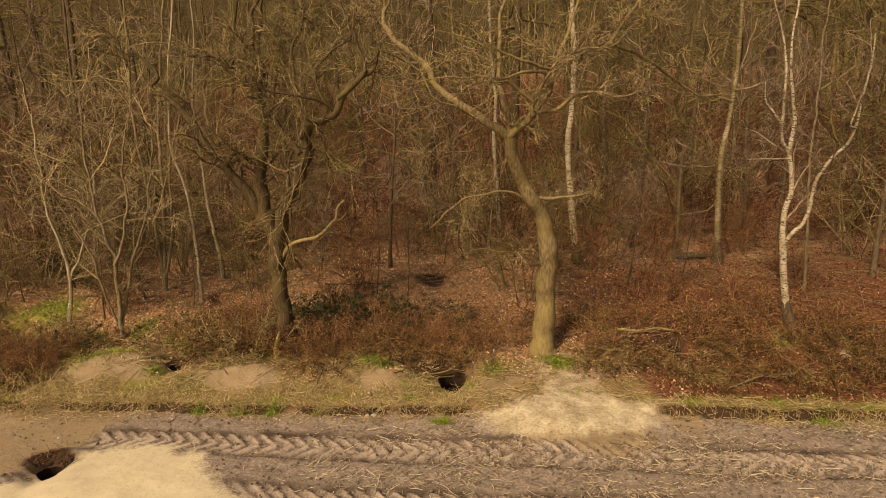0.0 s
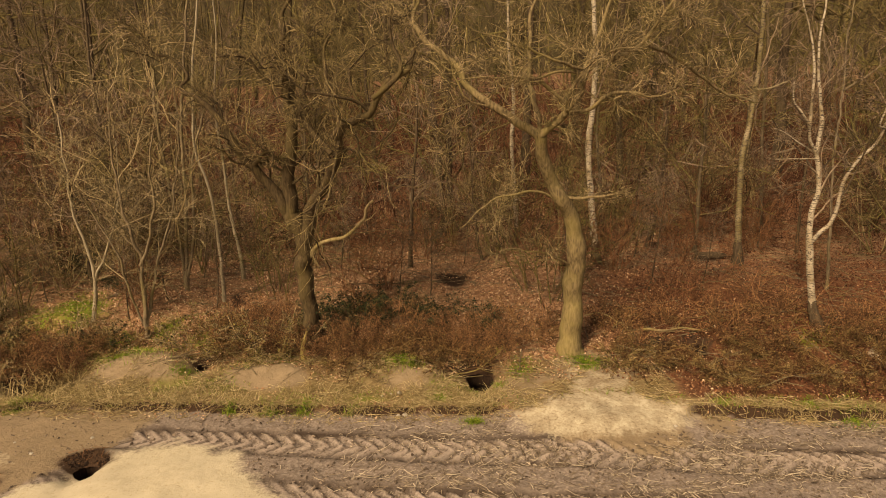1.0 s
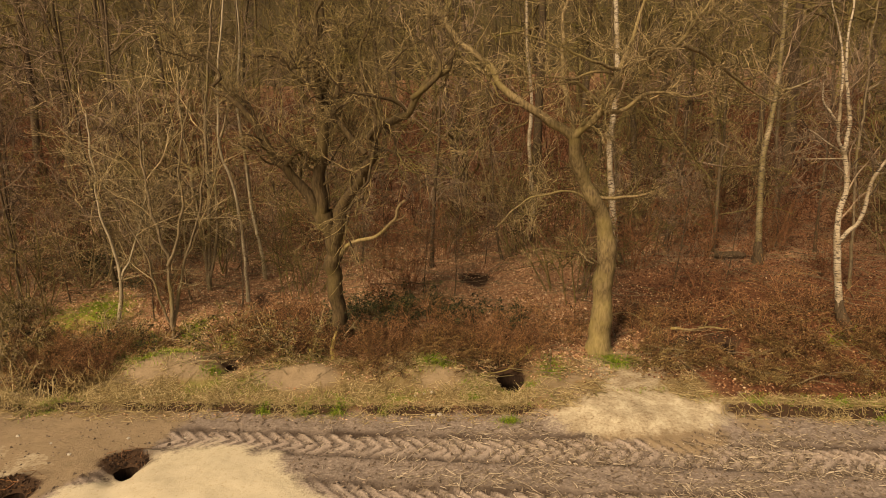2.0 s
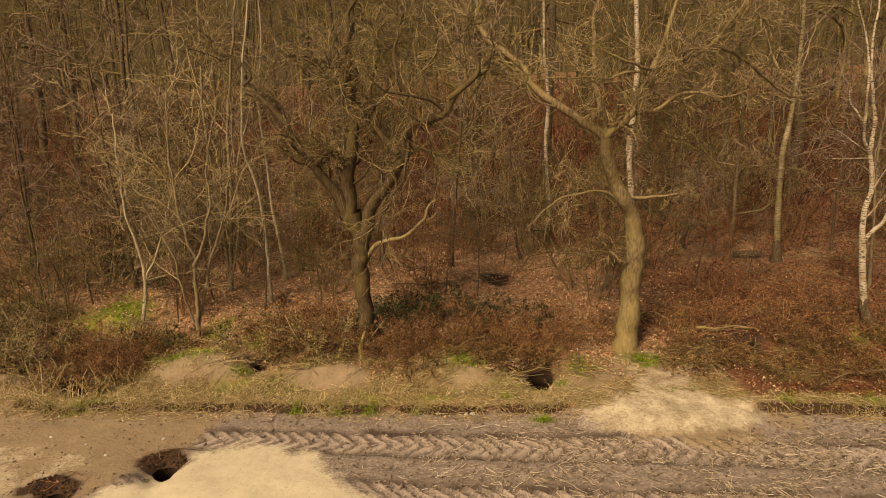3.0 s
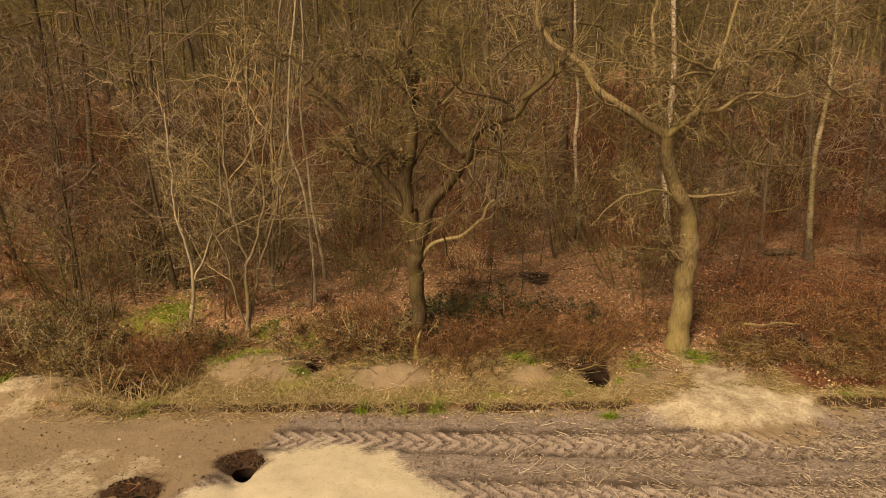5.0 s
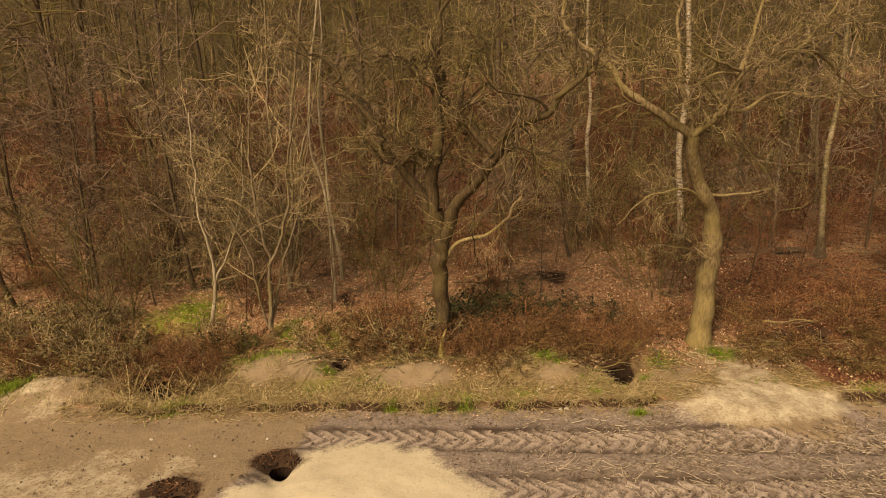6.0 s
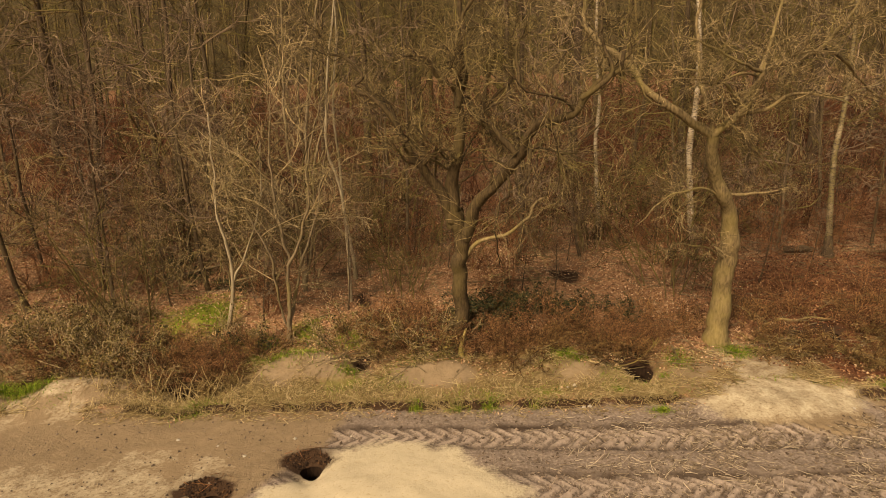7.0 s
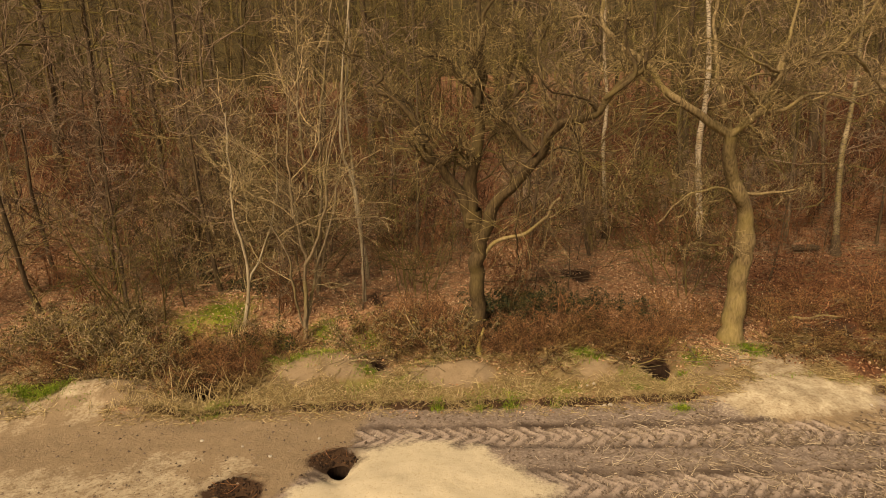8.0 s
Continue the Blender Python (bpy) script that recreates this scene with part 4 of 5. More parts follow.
def leaf_mesh(name, at, size, mat, up=0.5, long=1.5):
    """Small folded leaves, each turned its own way."""
    n = len(at)
    nor = unit(rng.standard_normal((n, 3)) * (1 - up) + np.array([0, 0, up]))
    a = across(nor)
    turn = rng.random((n, 1)) * 2 * math.pi
    d = np.cos(turn) * a + np.sin(turn) * np.cross(nor, a)
    w = np.cross(nor, d)
    s = (size * (0.6 + 0.8 * rng.random(n)))[:, None]
    fold = (0.15 + 0.5 * rng.random((n, 1))) * s
    curl = (rng.random((n, 1)) - 0.3) * s * 0.6
    v = np.stack([at, at + d * s * long * 0.5 + w * s * 0.5 + nor * fold, at + d * s * long + nor * curl, at + d * s * long * 0.5 - w * s * 0.5 + nor * fold], 1)
    i = np.arange(n)[:, None] * 4
    f = np.concatenate([i + [0, 2, 1], i + [0, 3, 2]])
    return mesh_of(name, v.reshape(-1, 3), f, mat, False)


def blade_mesh(name, at, tall, mat, lean=0.5, wide=0.006):
    """Bent tapering grass blades."""
    n = len(at)
    turn = rng.random(n) * 2 * math.pi
    out = np.stack([np.cos(turn), np.sin(turn), 0 * turn], 1) * (lean * rng.random(n) * tall)[:, None]
    side = np.stack([-np.sin(turn), np.cos(turn), 0 * turn], 1) * wide
    h = (tall * (0.5 + 0.5 * rng.random(n)))[:, None] * np.array([0, 0, 1.0])
    mid, tip = at + 0.35 * out + 0.62 * h, at + out * 1.15 + h * (1 - 0.35 * rng.random((n, 1)))
    v = np.stack([at - side, at + side, mid - side * 0.8, mid + side * 0.8, tip - side * 0.2, tip + side * 0.2], 1)
    i = np.arange(n)[:, None] * 6
    f = np.concatenate([i + [0, 1, 3, 2], i + [2, 3, 5, 4]])
    return mesh_of(name, v.reshape(-1, 3), f, mat, False)


def bare(x, y):
    """True on the smooth flanks of the sandy mounds, which stay free of litter."""
    hit = np.zeros(len(x), bool)
    for cx, cy, rx, ry in [(-6.3, 10.95, 1.15, 0.45), (-4.05, 10.72, 0.95, 0.33), (-1.3, 10.5, 0.65, 0.24), (2.1, 10.2, 0.8, 0.9), (-10.5, 10.3, 0.7, 0.6)]:
        hit |= ((x - cx) / rx) ** 2 + ((y - cy) / ry) ** 2 + 2.4 * fbm(x * 1.6, y * 1.6, 3, 85) < 0.1 + 1.1 * g.random(len(x))
    return hit


def shut(x, y):
    """True away from the burrow mouths."""
    free = np.ones(len(x), bool)
    for cx, cy, r, deep in BURROWS:
        free &= ((x - cx) / (1.35 * r)) ** 2 + ((y - cy) / (1.25 * r)) ** 2 > 1
    return free


def on_ground(x, y, lift=0.0):
    return np.stack([x, y, height(x, y) + lift], 1)


def lying(name, x, y, length, radius, mat, way=None, lift=0.012, tilt=0.12, k=3):
    """Sticks or stalks that lie on the ground."""
    n = len(x)
    a = rng.random(n) * 2 * math.pi if way is None else way
    d = np.stack([np.cos(a), np.sin(a), tilt * rng.standard_normal(n)], 1)
    mid = on_ground(x, y, lift)
    p, r = grow(mid - d * length[:, None] * 0.5, d, length, radius, radius * 0.7, k, 0.12, 0.0)
    low = height(p[..., 0].ravel(), p[..., 1].ravel()).reshape(n, k)
    p[..., 2] = np.maximum(p[..., 2], low + radius[:, None] * 0.6)
    v, f = tubes([(p, r, 3)])
    return mesh_of(name, v, f, mat)


# ---- undergrowth ----
def shrub(name, label, category, stems, tall, spread, twig, leaf=None, leaves=0, leaf_size=0.03, arch=0.0, base=0.2, thick=0.011, sub=(6, 5), group="", stem_k=7):
    """A bush of many thin stems, with leaves where it has any."""
    bush = thing(name, label, category, group=group)
    a = rng.random(stems) * 2 * math.pi
    rad = base * np.sqrt(rng.random(stems))
    start = np.stack([rad * np.cos(a), rad * np.sin(a), np.full(stems, -0.05)], 1)
    s = spread * (0.2 + rng.random(stems))
    way = np.stack([np.cos(a) * s, np.sin(a) * s, np.ones(stems)], 1)
    length = tall * (0.55 + 0.6 * rng.random(stems))
    p0 = grow(start, way, length, np.full(stems, thick), np.full(stems, 0.005), stem_k, 0.16, -arch)
    p1 = spawn(*p0, sub[0], 0.2, 1.0, (35, 80), (0.25, 0.5), 0.6, 4, 0.26, 0.02 - arch * 0.5, 0.0048)
    p2 = spawn(*p1, sub[1], 0.15, 1.0, (30, 75), (0.35, 0.75), 0.7, 3, 0.28, 0.01, 0.0042)
    if not leaf:
        for k in range(stems):
            v, f = tubes([(p0[0][k:k + 1], p0[1][k:k + 1], 4)])
            part("stem", mesh_of("stem", v, f, twig), bush)
    v, f = tubes(([(*p0, 4)] if leaf else []) + [(*p1, 3), (*p2, 3)])
    v[:, 2] = np.maximum(v[:, 2], -0.08)
    tagged(part("brushwood", mesh_of("brushwood", v, f, twig), bush), kind="stuff")
    if leaf:
        pts = np.concatenate([p1[0].reshape(-1, 3), p2[0].reshape(-1, 3)])
        pts = pts[rng.integers(0, len(pts), leaves)] + 0.03 * rng.standard_normal((leaves, 3))
        pts[:, 2] = np.maximum(pts[:, 2], 0.0)
        tagged(part("foliage", leaf_mesh("foliage", pts, np.full(leaves, leaf_size), leaf, 0.4, 1.3), bush), kind="stuff")
    return bush


def set_out(kinds, spots, sizes=(0.8, 1.25), seed=0, sink=0.0):
    g = np.random.default_rng(seed)
    used = set()
    for n, (x, y) in enumerate(spots):
        k = int(g.integers(0, len(kinds)))
        m = Matrix.LocRotScale((x, y, ground_at(x, y) - sink), Euler((0, 0, g.random() * 6.28)), None) @ Matrix.Scale(sizes[0] + (sizes[1] - sizes[0]) * g.random(), 4)
        if k not in used:
            kinds[k].matrix_basis = m
            used.add(k)
        else:
            copy_thing(kinds[k], m)


russet = [shrub("russet_shrub", "thin russet bare shrub among dead leaves", "shrub", 12, 1.5, 0.45, RED_TWIG, sub=(6, 4), group="undergrowth of the wood") for _ in range(3)]
hazel = [shrub("hazel_shrub", "tall bare hazel with olive-tan twigs", "shrub", 10, 3.4, 0.5, OAK_TWIG, base=0.3, thick=0.016, sub=(8, 6), group="undergrowth of the wood") for _ in range(2)]
whips = [shrub("thicket_shrub", "tangled grey-brown bare thicket", "shrub", 12, 2.2, 0.5, WOOD_TWIG, base=0.4, thick=0.012, sub=(7, 5), group="undergrowth of the wood") for _ in range(2)]
clear = [(2.0, 11.2, 1.2), (-5.3, 11.6, 0.6), (-6.5, 11.4, 0.9)]
clear += [(6.9, 14.4, 0.9), (6.2, 13.2, 0.9), (-8.8, 13.2, 1.2), (-7.9, 12.2, 0.8), (7.05, 15.0, 0.7)]
set_out(russet, scatter(9, -13, 12, 12.8, 15, 1.2, 21, clear) + scatter(34, -14, 13, 15, 20, 0.9, 22, clear) + scatter(4, -15, -10.5, 12.9, 15.5, 0.9, 27, clear), (0.6, 1.25), 31)
set_out(hazel, scatter(14, -16, -7.2, 13.9, 20, 1.1, 23, clear) + scatter(9, -7, 14, 15.5, 24, 1.8, 24), (0.75, 1.3), 32)
set_out(whips, scatter(16, -15, 13, 13.2, 20, 1.3, 25, clear) + scatter(6, -16, 16, 20, 26, 1.8, 26), (0.8, 1.4), 33)

# brushwood deeper in the wood, too thick to count
n = 4200
x = far.uniform(-1, 1, n)
y = 17.5 + 42 * far.random(n)
x = x * (9 + 0.62 * y) - 2
tall = far.uniform(0.9, 2.6, n) + 0.04 * (y - 17)
p0 = grow(on_ground(x, y, -0.1), np.stack([0.35 * far.standard_normal(n), 0.35 * far.standard_normal(n), np.ones(n)], 1), tall, 0.010 + 0.0006 * (y - 17), 0.008 + 0.0003 * (y - 17), 4, 0.16, 0.02)
p1 = spawn(*p0, 7, 0.15, 1.0, (30, 80), (0.3, 0.65), 0.8, 3, 0.3, 0.02, 0.0095)
v, f = tubes([(*p0, 3), (*p1, 3)])
tagged(new("brushwood", mesh_of("brushwood", v, f, BRUSH)), "dense russet brushwood deep in the wood", "brushwood", kind="stuff")

bramble = [shrub("bramble", "dark tangled bramble with withered brown leaves", "bramble", 21, 1.25, 0.75, BRAMBLE, BROWN_LEAF, 520, 0.026, 0.10, 0.4, 0.009, (5, 2), "brambles on the bank") for _ in range(2)]
set_out(bramble, [(0.1, 11.2), (0.5, 11.15), (-0.25, 11.3)] + scatter(14, -2.9, 1.35, 11.45, 12.2, 0.45, 61, [(-3.2, 11.9, 0.4), (-3.1, 11.4, 0.6), (0.13, 10.8, 0.5), (-2.0, 12.2, 0.5)]) + scatter(11, -10.6, -7.7, 10.9, 11.9, 0.45, 62, [(-7.0, 11.5, 0.8)]) + scatter(5, -12.5, -10.6, 11.6, 12.8, 0.5, 63)
        + scatter(7, -5.2, -4.0, 11.9, 13.0, 0.4, 64) + scatter(10, 3.2, 9.2, 11.4, 13.4, 0.7, 65, [(3.94, 11.5, 0.6), (4.62, 11.4, 0.6), (6.9, 11.3, 0.7)]), (0.5, 0.9), 34)
thicket = [shrub("bramble_thicket", "dense dark bramble thicket full of rotting leaves", "bramble", 26, 1.15, 0.85, BRAMBLE, DARK_LEAF, 1700, 0.028, 0.11, 0.45, 0.008, (6, 3), "bramble thickets") for _ in range(3)]
set_out(thicket, [(-3.75, 11.85), (-3.8, 11.75), (-3.42, 11.72), (-3.02, 11.7), (-2.8, 11.55), (-2.5, 11.6), (-2.1, 11.75), (-1.7, 11.65), (-1.3, 11.85), (-0.9, 11.75), (-0.45, 11.65), (-0.1, 11.5), (0.45, 11.45), (0.8, 11.6), (-2.3, 12.15), (-0.7, 12.2), (0.2, 11.9),
        (-7.95, 11.3), (-8.25, 11.25), (-8.65, 11.2), (-9.1, 11.35), (-9.5, 11.55), (-8.5, 11.7), (-9.0, 12.0), (-7.8, 11.8), (-9.9, 11.9), (-10.3, 12.3), (-9.4, 12.3), (-11.4, 11.65), (-11.7, 12.0),
        (-4.6, 12.2), (-5.0, 12.5), (-4.3, 12.6), (-5.6, 12.35), (-4.8, 11.8), (6.95, 11.35), (5.3, 11.8), (5.9, 11.3), (7.6, 11.5), (8.3, 11.9), (8.9, 11.3), (6.4, 12.3), (4.3, 12.35), (3.6, 12.5), (2.9, 12.2)], (0.55, 0.98), 37)
hedge = [shrub("hedge_shrub", "olive-brown leafy scrub at the foot of the wood", "shrub", 18, 0.95, 0.8, SAPLING_TWIG, OLIVE_LEAF, 900, 0.03, 0.06, 0.4, 0.008, (6, 4), "olive scrub") for _ in range(2)]
set_out(hedge, [(-10.2, 11.35), (-10.6, 11.7), (-11.0, 12.2), (-10.0, 11.7), (-10.8, 12.7), (-9.3, 11.1), (-8.0, 12.1), (-11.8, 12.6), (-12.4, 12.2), (-12.9, 12.6), (-12.2, 12.9), (-11.3, 13.2), (-10.5, 13.3), (-13.2, 11.9), (-5.6, 12.0), (-4.0, 11.65), (-4.2, 12.0)], (0.65, 1.15), 38)


def tussock():
    """A clump of long withered grass that hangs over to all sides."""
    clump = thing("grass_tussock", "tawny tussock of long withered grass", "grass tussock", group="withered tussocks")
    m = 230
    a, q = rng.random(m) * 2 * math.pi, 0.16 * np.sqrt(rng.random(m))
    at = np.stack([q * np.cos(a), q * np.sin(a), np.full(m, -0.04)], 1)
    p = grow(at, np.stack([np.cos(a) * 0.9, np.sin(a) * 0.9, 0.5 + rng.random(m)], 1), rng.uniform(0.16, 0.5, m), np.full(m, 0.0055), np.full(m, 0.003), 5, 0.2, -0.28)
    v, f = tubes([(*p, 3)])
    v[:, 2] = np.maximum(v[:, 2], -0.03)
    tagged(part("grass", mesh_of("grass", v, f, TAWNY), clump), kind="stuff")
    return clump


set_out([tussock() for _ in range(3)], scatter(25, 4.0, 9.3, 10.2, 11.5, 0.34, 73, [(6.85, 11.3, 0.4), (8.3, 11.0, 0.4), (4.6, 11.4, 0.5), (3.95, 11.4, 0.45)]) + scatter(9, 2.7, 4.0, 10.9, 11.6, 0.3, 74, [(3.95, 11.4, 0.45)]) + [(-2.0, 11.3), (-1.75, 11.2), (-2.4, 11.25), (-2.75, 11.3), (-0.75, 11.15), (-1.35, 11.2), (-5.0, 11.75), (-7.6, 10.9), (-8.0, 10.7), (-11.2, 11.1), (-4.4, 11.4)], (0.6, 1.15), 39)
tawny = [shrub("dry_bracken", "tawny withered bracken and grass on the slope", "bracken", 18, 0.6, 1.0, BRACKEN, BRACKEN, 240, 0.024, 0.22, 0.3, 0.006, (5, 3), "dry bracken on the slope") for _ in range(2)]
set_out(tawny, scatter(5, 3.6, 9.2, 10.1, 10.4, 0.6, 72) + scatter(7, 5.4, 9.2, 10.4, 11.6, 0.6, 71, [(6.85, 11.1, 0.55), (8.3, 11.0, 0.4)]) + [(3.2, 11.0), (3.9, 11.1), (4.6, 10.7), (5.2, 10.5), (5.9, 10.6), (7.4, 10.7), (8.0, 10.9), (5.6, 11.2), (6.2, 11.9), (-2.2, 11.25), (-1.9, 11.4), (-1.0, 11.35), (-0.6, 11.5), (-7.9, 11.1), (-9.8, 11.3), (-11.2, 11.4), (-7.4, 11.9),
                (-4.9, 11.9), (2.9, 11.9), (1.5, 12.1), (-0.4, 11.1), (8.8, 10.6), (-10.6, 12.4)], (0.7, 1.2), 35)
ivy_bush = [shrub("ivy_bush", "low bush smothered in dark green ivy", "ivy", 12, 0.95, 1.15, WOOD_TWIG, IVY, 850, 0.036, 0.10, 0.4, 0.01, (6, 4), "ivy bushes") for _ in range(2)]
set_out(ivy_bush, [(-2.75, 12.5), (-2.4, 12.8), (-2.0, 13.0), (-1.6, 13.2), (-1.3, 12.9), (-2.2, 12.4), (-1.5, 12.5), (-0.2, 12.4), (0.15, 12.2), (0.35, 12.4), (-10.1, 12.05), (-9.8, 12.2), (-9.0, 11.9), (-8.3, 14.4), (-7.8, 14.6), (-8.9, 15.0), (-9.5, 15.2), (-10.2, 16.2), (-7.6, 11.8)], (0.6, 1.0), 36)

# ---- ground cover ----
n = 150000
x = g.uniform(-16, 13, n)
y = edge(x) + 0.25 + 16.5 * g.random(n) ** 1.3
keep = ~bare(x, y) & (y - edge(x) > np.where(x + 1.2 * fbm(x * 1.5, y * 1.5, 3, 105) > 3.9, 0.25, 0.75) + 0.5 * g.random(n)) & (sand_mask(x, y) < 0.3 + 0.4 * g.random(n)) & shut(x, y)
x, y = x[keep], y[keep]
rusty = x + 1.6 * g.standard_normal(len(x)) * (y < 16) > 3.2 + 4 * step(14, 20, y)
for name, pick, mat, label in (("leaf_litter", ~rusty, LEAF_LITTER, "tan fallen leaves covering the forest floor"), ("rusty_leaf_litter", rusty, RUSTY_LITTER, "rust-brown fallen leaves on the slope")):
    tagged(new(name, leaf_mesh(name, on_ground(x[pick], y[pick], 0.012), np.full(pick.sum(), 0.031), mat, 0.55)), label, "leaves", kind="stuff")
n = 2600
x, y = g.uniform(-14, 11, n), g.uniform(10.2, 20, n)
keep = (y - edge(x) > 0.9) & ~bare(x, y) & shut(x, y)
x, y = x[keep], y[keep]
tagged(new("fallen_twigs", lying("fallen_twigs", x, y, g.uniform(0.25, 1.3, len(x)), g.uniform(0.005, 0.012, len(x)), GREY_BARK, lift=0.04, k=4)), "dead twigs strewn on the forest floor", "twigs", kind="stuff")

n = 54000
x, y = g.uniform(-8.5, 9, n), g.uniform(5.6, 9.4, n)
dens = step(-4.2, 1.5, x + 2.2 * fbm(x * 0.8, y * 1.4, 3, 95)) * (0.14 + 0.86 * step(-0.04, 0.14, fbm(x * 1.1, y * 2.6, 3, 96)))
keep = (g.random(n) < dens * 0.72) & (sand_mask(x, y) < 0.25) & (y < edge(x) - 0.05)
x, y = x[keep], y[keep]
tagged(new("straw", lying("straw", x, y, 0.035 + 0.22 * g.random(len(x)) ** 2.4, g.uniform(0.0035, 0.008, len(x)), STRAW, g.normal(0, 1.0, len(x)), 0.02, 0.22)), "broken maize straw trodden into the wet track", "straw", kind="stuff")

n = 30000
x = g.uniform(-12.5, 9.5, n)
y = edge(x) + 0.0 + 1.6 * g.random(n) ** 1.6
patchy = step(-0.04, 0.16, fbm(x * 1.9, y * 2.6, 4, 97))
keep = (g.random(n) < 0.05 + 0.95 * patchy) & (sand_mask(x, y) < 0.35) & (ramp_at(x) < 0.5 + 0.4 * g.random(n))
keep &= shut(x, y) & ~bare(x, y) & ((x < 3.5) | ((y - edge(x) < 0.2 + 0.2 * g.random(n)) & (g.random(n) < 0.15)))
x, y, patchy = x[keep], y[keep], patchy[keep]
tagged(new("dry_grass", blade_mesh("dry_grass", on_ground(x, y, -0.01), g.uniform(0.02, 0.09, len(x)) + 0.10 * patchy * g.random(len(x)) ** 2, DRY_GRASS, 3.0, 0.005)), "flattened withered grass along the bank", "grass", kind="stuff")
n = 15000
x = g.uniform(-12.5, 9.5, n)
y = edge(x) - 0.12 + 1.7 * g.random(n) ** 1.4
keep = shut(x, y) & ~bare(x, y) & (sand_mask(x, y) < 0.5) & ((x < 3.5) | (y - edge(x) < 0.3)) & (g.random(n) < 0.15 + 0.85 * step(-0.04, 0.16, fbm(x * 1.9, y * 2.6, 4, 97)))
x, y = x[keep], y[keep]
tagged(new("dead_stems", lying("dead_stems", x, y, g.uniform(0.08, 0.45, len(x)), g.uniform(0.003, 0.006, len(x)), DRY_GRASS, None, 0.03, 0.25)), "broken dead stems lying on the bank", "dead grass", kind="stuff")


n = 4200
x = g.uniform(-12.5, 9.5, n)
y = edge(x) + g.uniform(-0.01, 0.14, n)
keep = (ramp_at(x) < 0.4) & ((x < 3.5) | (g.random(n) < 0.35)) & (fbm(x * 1.4, 0 * x, 3, 101) > -0.16 * g.random(n) - 0.02)
x, y = x[keep], y[keep]
tagged(new("edge_grass", blade_mesh("edge_grass", on_ground(x, y, -0.01), g.uniform(0.05, 0.16, len(x)), DRY_GRASS, 2.2, 0.005)), "withered grass hanging over the cut edge of the track", "grass", kind="stuff")


def clods(name, label, x, y, size, mat):
    """Crumbs of soil with broken faces."""
    n = len(x)
    base = np.array([(1, 0, 0), (0, 1, 0), (-1, 0, 0), (0, -1, 0), (0, 0, 1), (0, 0, -1)], float)
    v = base[None] * (0.6 + 0.7 * g.random((n, 6, 1))) + 0.25 * g.standard_normal((n, 6, 3))
    v = v * size[:, None, None] * np.array([1, 1, 0.75]) + on_ground(x, y, 0.0)[:, None] + np.array([0, 0, 0.2]) * size[:, None, None]
    i = np.arange(n)[:, None] * 6
    f = np.concatenate([i + [a, (a + 1) % 4, 4] for a in range(4)] + [i + [(a + 1) % 4, a, 5] for a in range(4)])
    tagged(new(name, mesh_of(name, v.reshape(-1, 3), f, mat, False)), label, "soil", kind="stuff")


n = 9000
x, y = g.uniform(-7.5, 9, n), g.uniform(5.8, 9.75, n)
keep = (y < edge(x)) & (sand_mask(x, y) < 0.3) & (g.random(n) < 0.95 - soil_mask(x, y)) & (fbm(x * 1.6, y * 2.4, 3, 98) > -0.08 - 0.2 * g.random(n))
clods("mud_clods", "crumbled mud on the rutted track", x[keep], y[keep], 0.012 + 0.022 * g.random(keep.sum()) ** 2, CLOD)
n = 2600
x, y = g.uniform(-12, -5.5, n), g.uniform(6.0, 9.9, n)
keep = (soil_mask(x, y) > 0.5) & (y < edge(x)) & (fbm(x * 1.3, y * 2.2, 3, 109) > 0.10 - 0.2 * g.random(n))
clods("soil_crumbs", "crumbs of brown soil on the trodden earth", x[keep], y[keep], 0.006 + 0.02 * g.random(keep.sum()) ** 3, CLOD)
x, y = [], []
for k, (cx, cy, r, deep) in enumerate(BURROWS):
    m = 520 if k < 2 else 40 if k < 4 else 24
    a, q = g.random(m) * 6.28, np.sqrt(g.random(m))
    x.append(cx - 0.5 * r + q * np.cos(a) * r * 2.0), y.append(cy + r * 1.05 + q * np.sin(a) * r * 0.95 - 0.25 * r * np.cos(a))
x, y = np.concatenate(x), np.concatenate(y)
for cx, cy, r, deep in BURROWS:
    clear_of = ((x - cx) / r) ** 2 + ((y - cy) / r) ** 2 > 1.0
    x, y = x[clear_of], y[clear_of]
clods("dark_soil", "dark crumbled soil thrown up round the burrows", x, y, 0.006 + 0.026 * g.random(len(x)) ** 3, DARK_CLOD)
x, y = g.normal(-6.0, 0.2, 12), g.normal(8.55, 0.08, 12)
x, y = np.concatenate([x, g.normal(-7.3, 0.2, 9)]), np.concatenate([y, g.normal(7.9, 0.07, 9)])
tagged(new("dead_roots", lying("dead_roots", x, y, g.uniform(0.08, 0.3, len(x)), g.uniform(0.003, 0.008, len(x)), RED_TWIG, None, 0.03, 0.5, 4)), "torn rust-brown roots at the burrow mouths", "roots", kind="stuff")
x, y = [], []
for cx, cy, rx, ry, gain in GREENS:
    m = int(4600 * gain * (rx * ry) ** 0.5)
    x.append(cx + rx * 0.7 * g.standard_normal(m)), y.append(cy + ry * 0.7 * g.standard_normal(m))
m = 2600
x.append(g.uniform(-12.5, 9.5, m)), y.append(edge(x[-1]) + 0.55 * g.random(m) ** 1.6)
x, y = np.concatenate(x), np.concatenate(y)
keep = (fbm(x * 2.2, y * 2.8, 3, 99) > np.where(x > 3.4, 0.08, -0.05)) & (sand_mask(x, y) < 0.5) & (y > edge(x))
x, y = x[keep], y[keep]
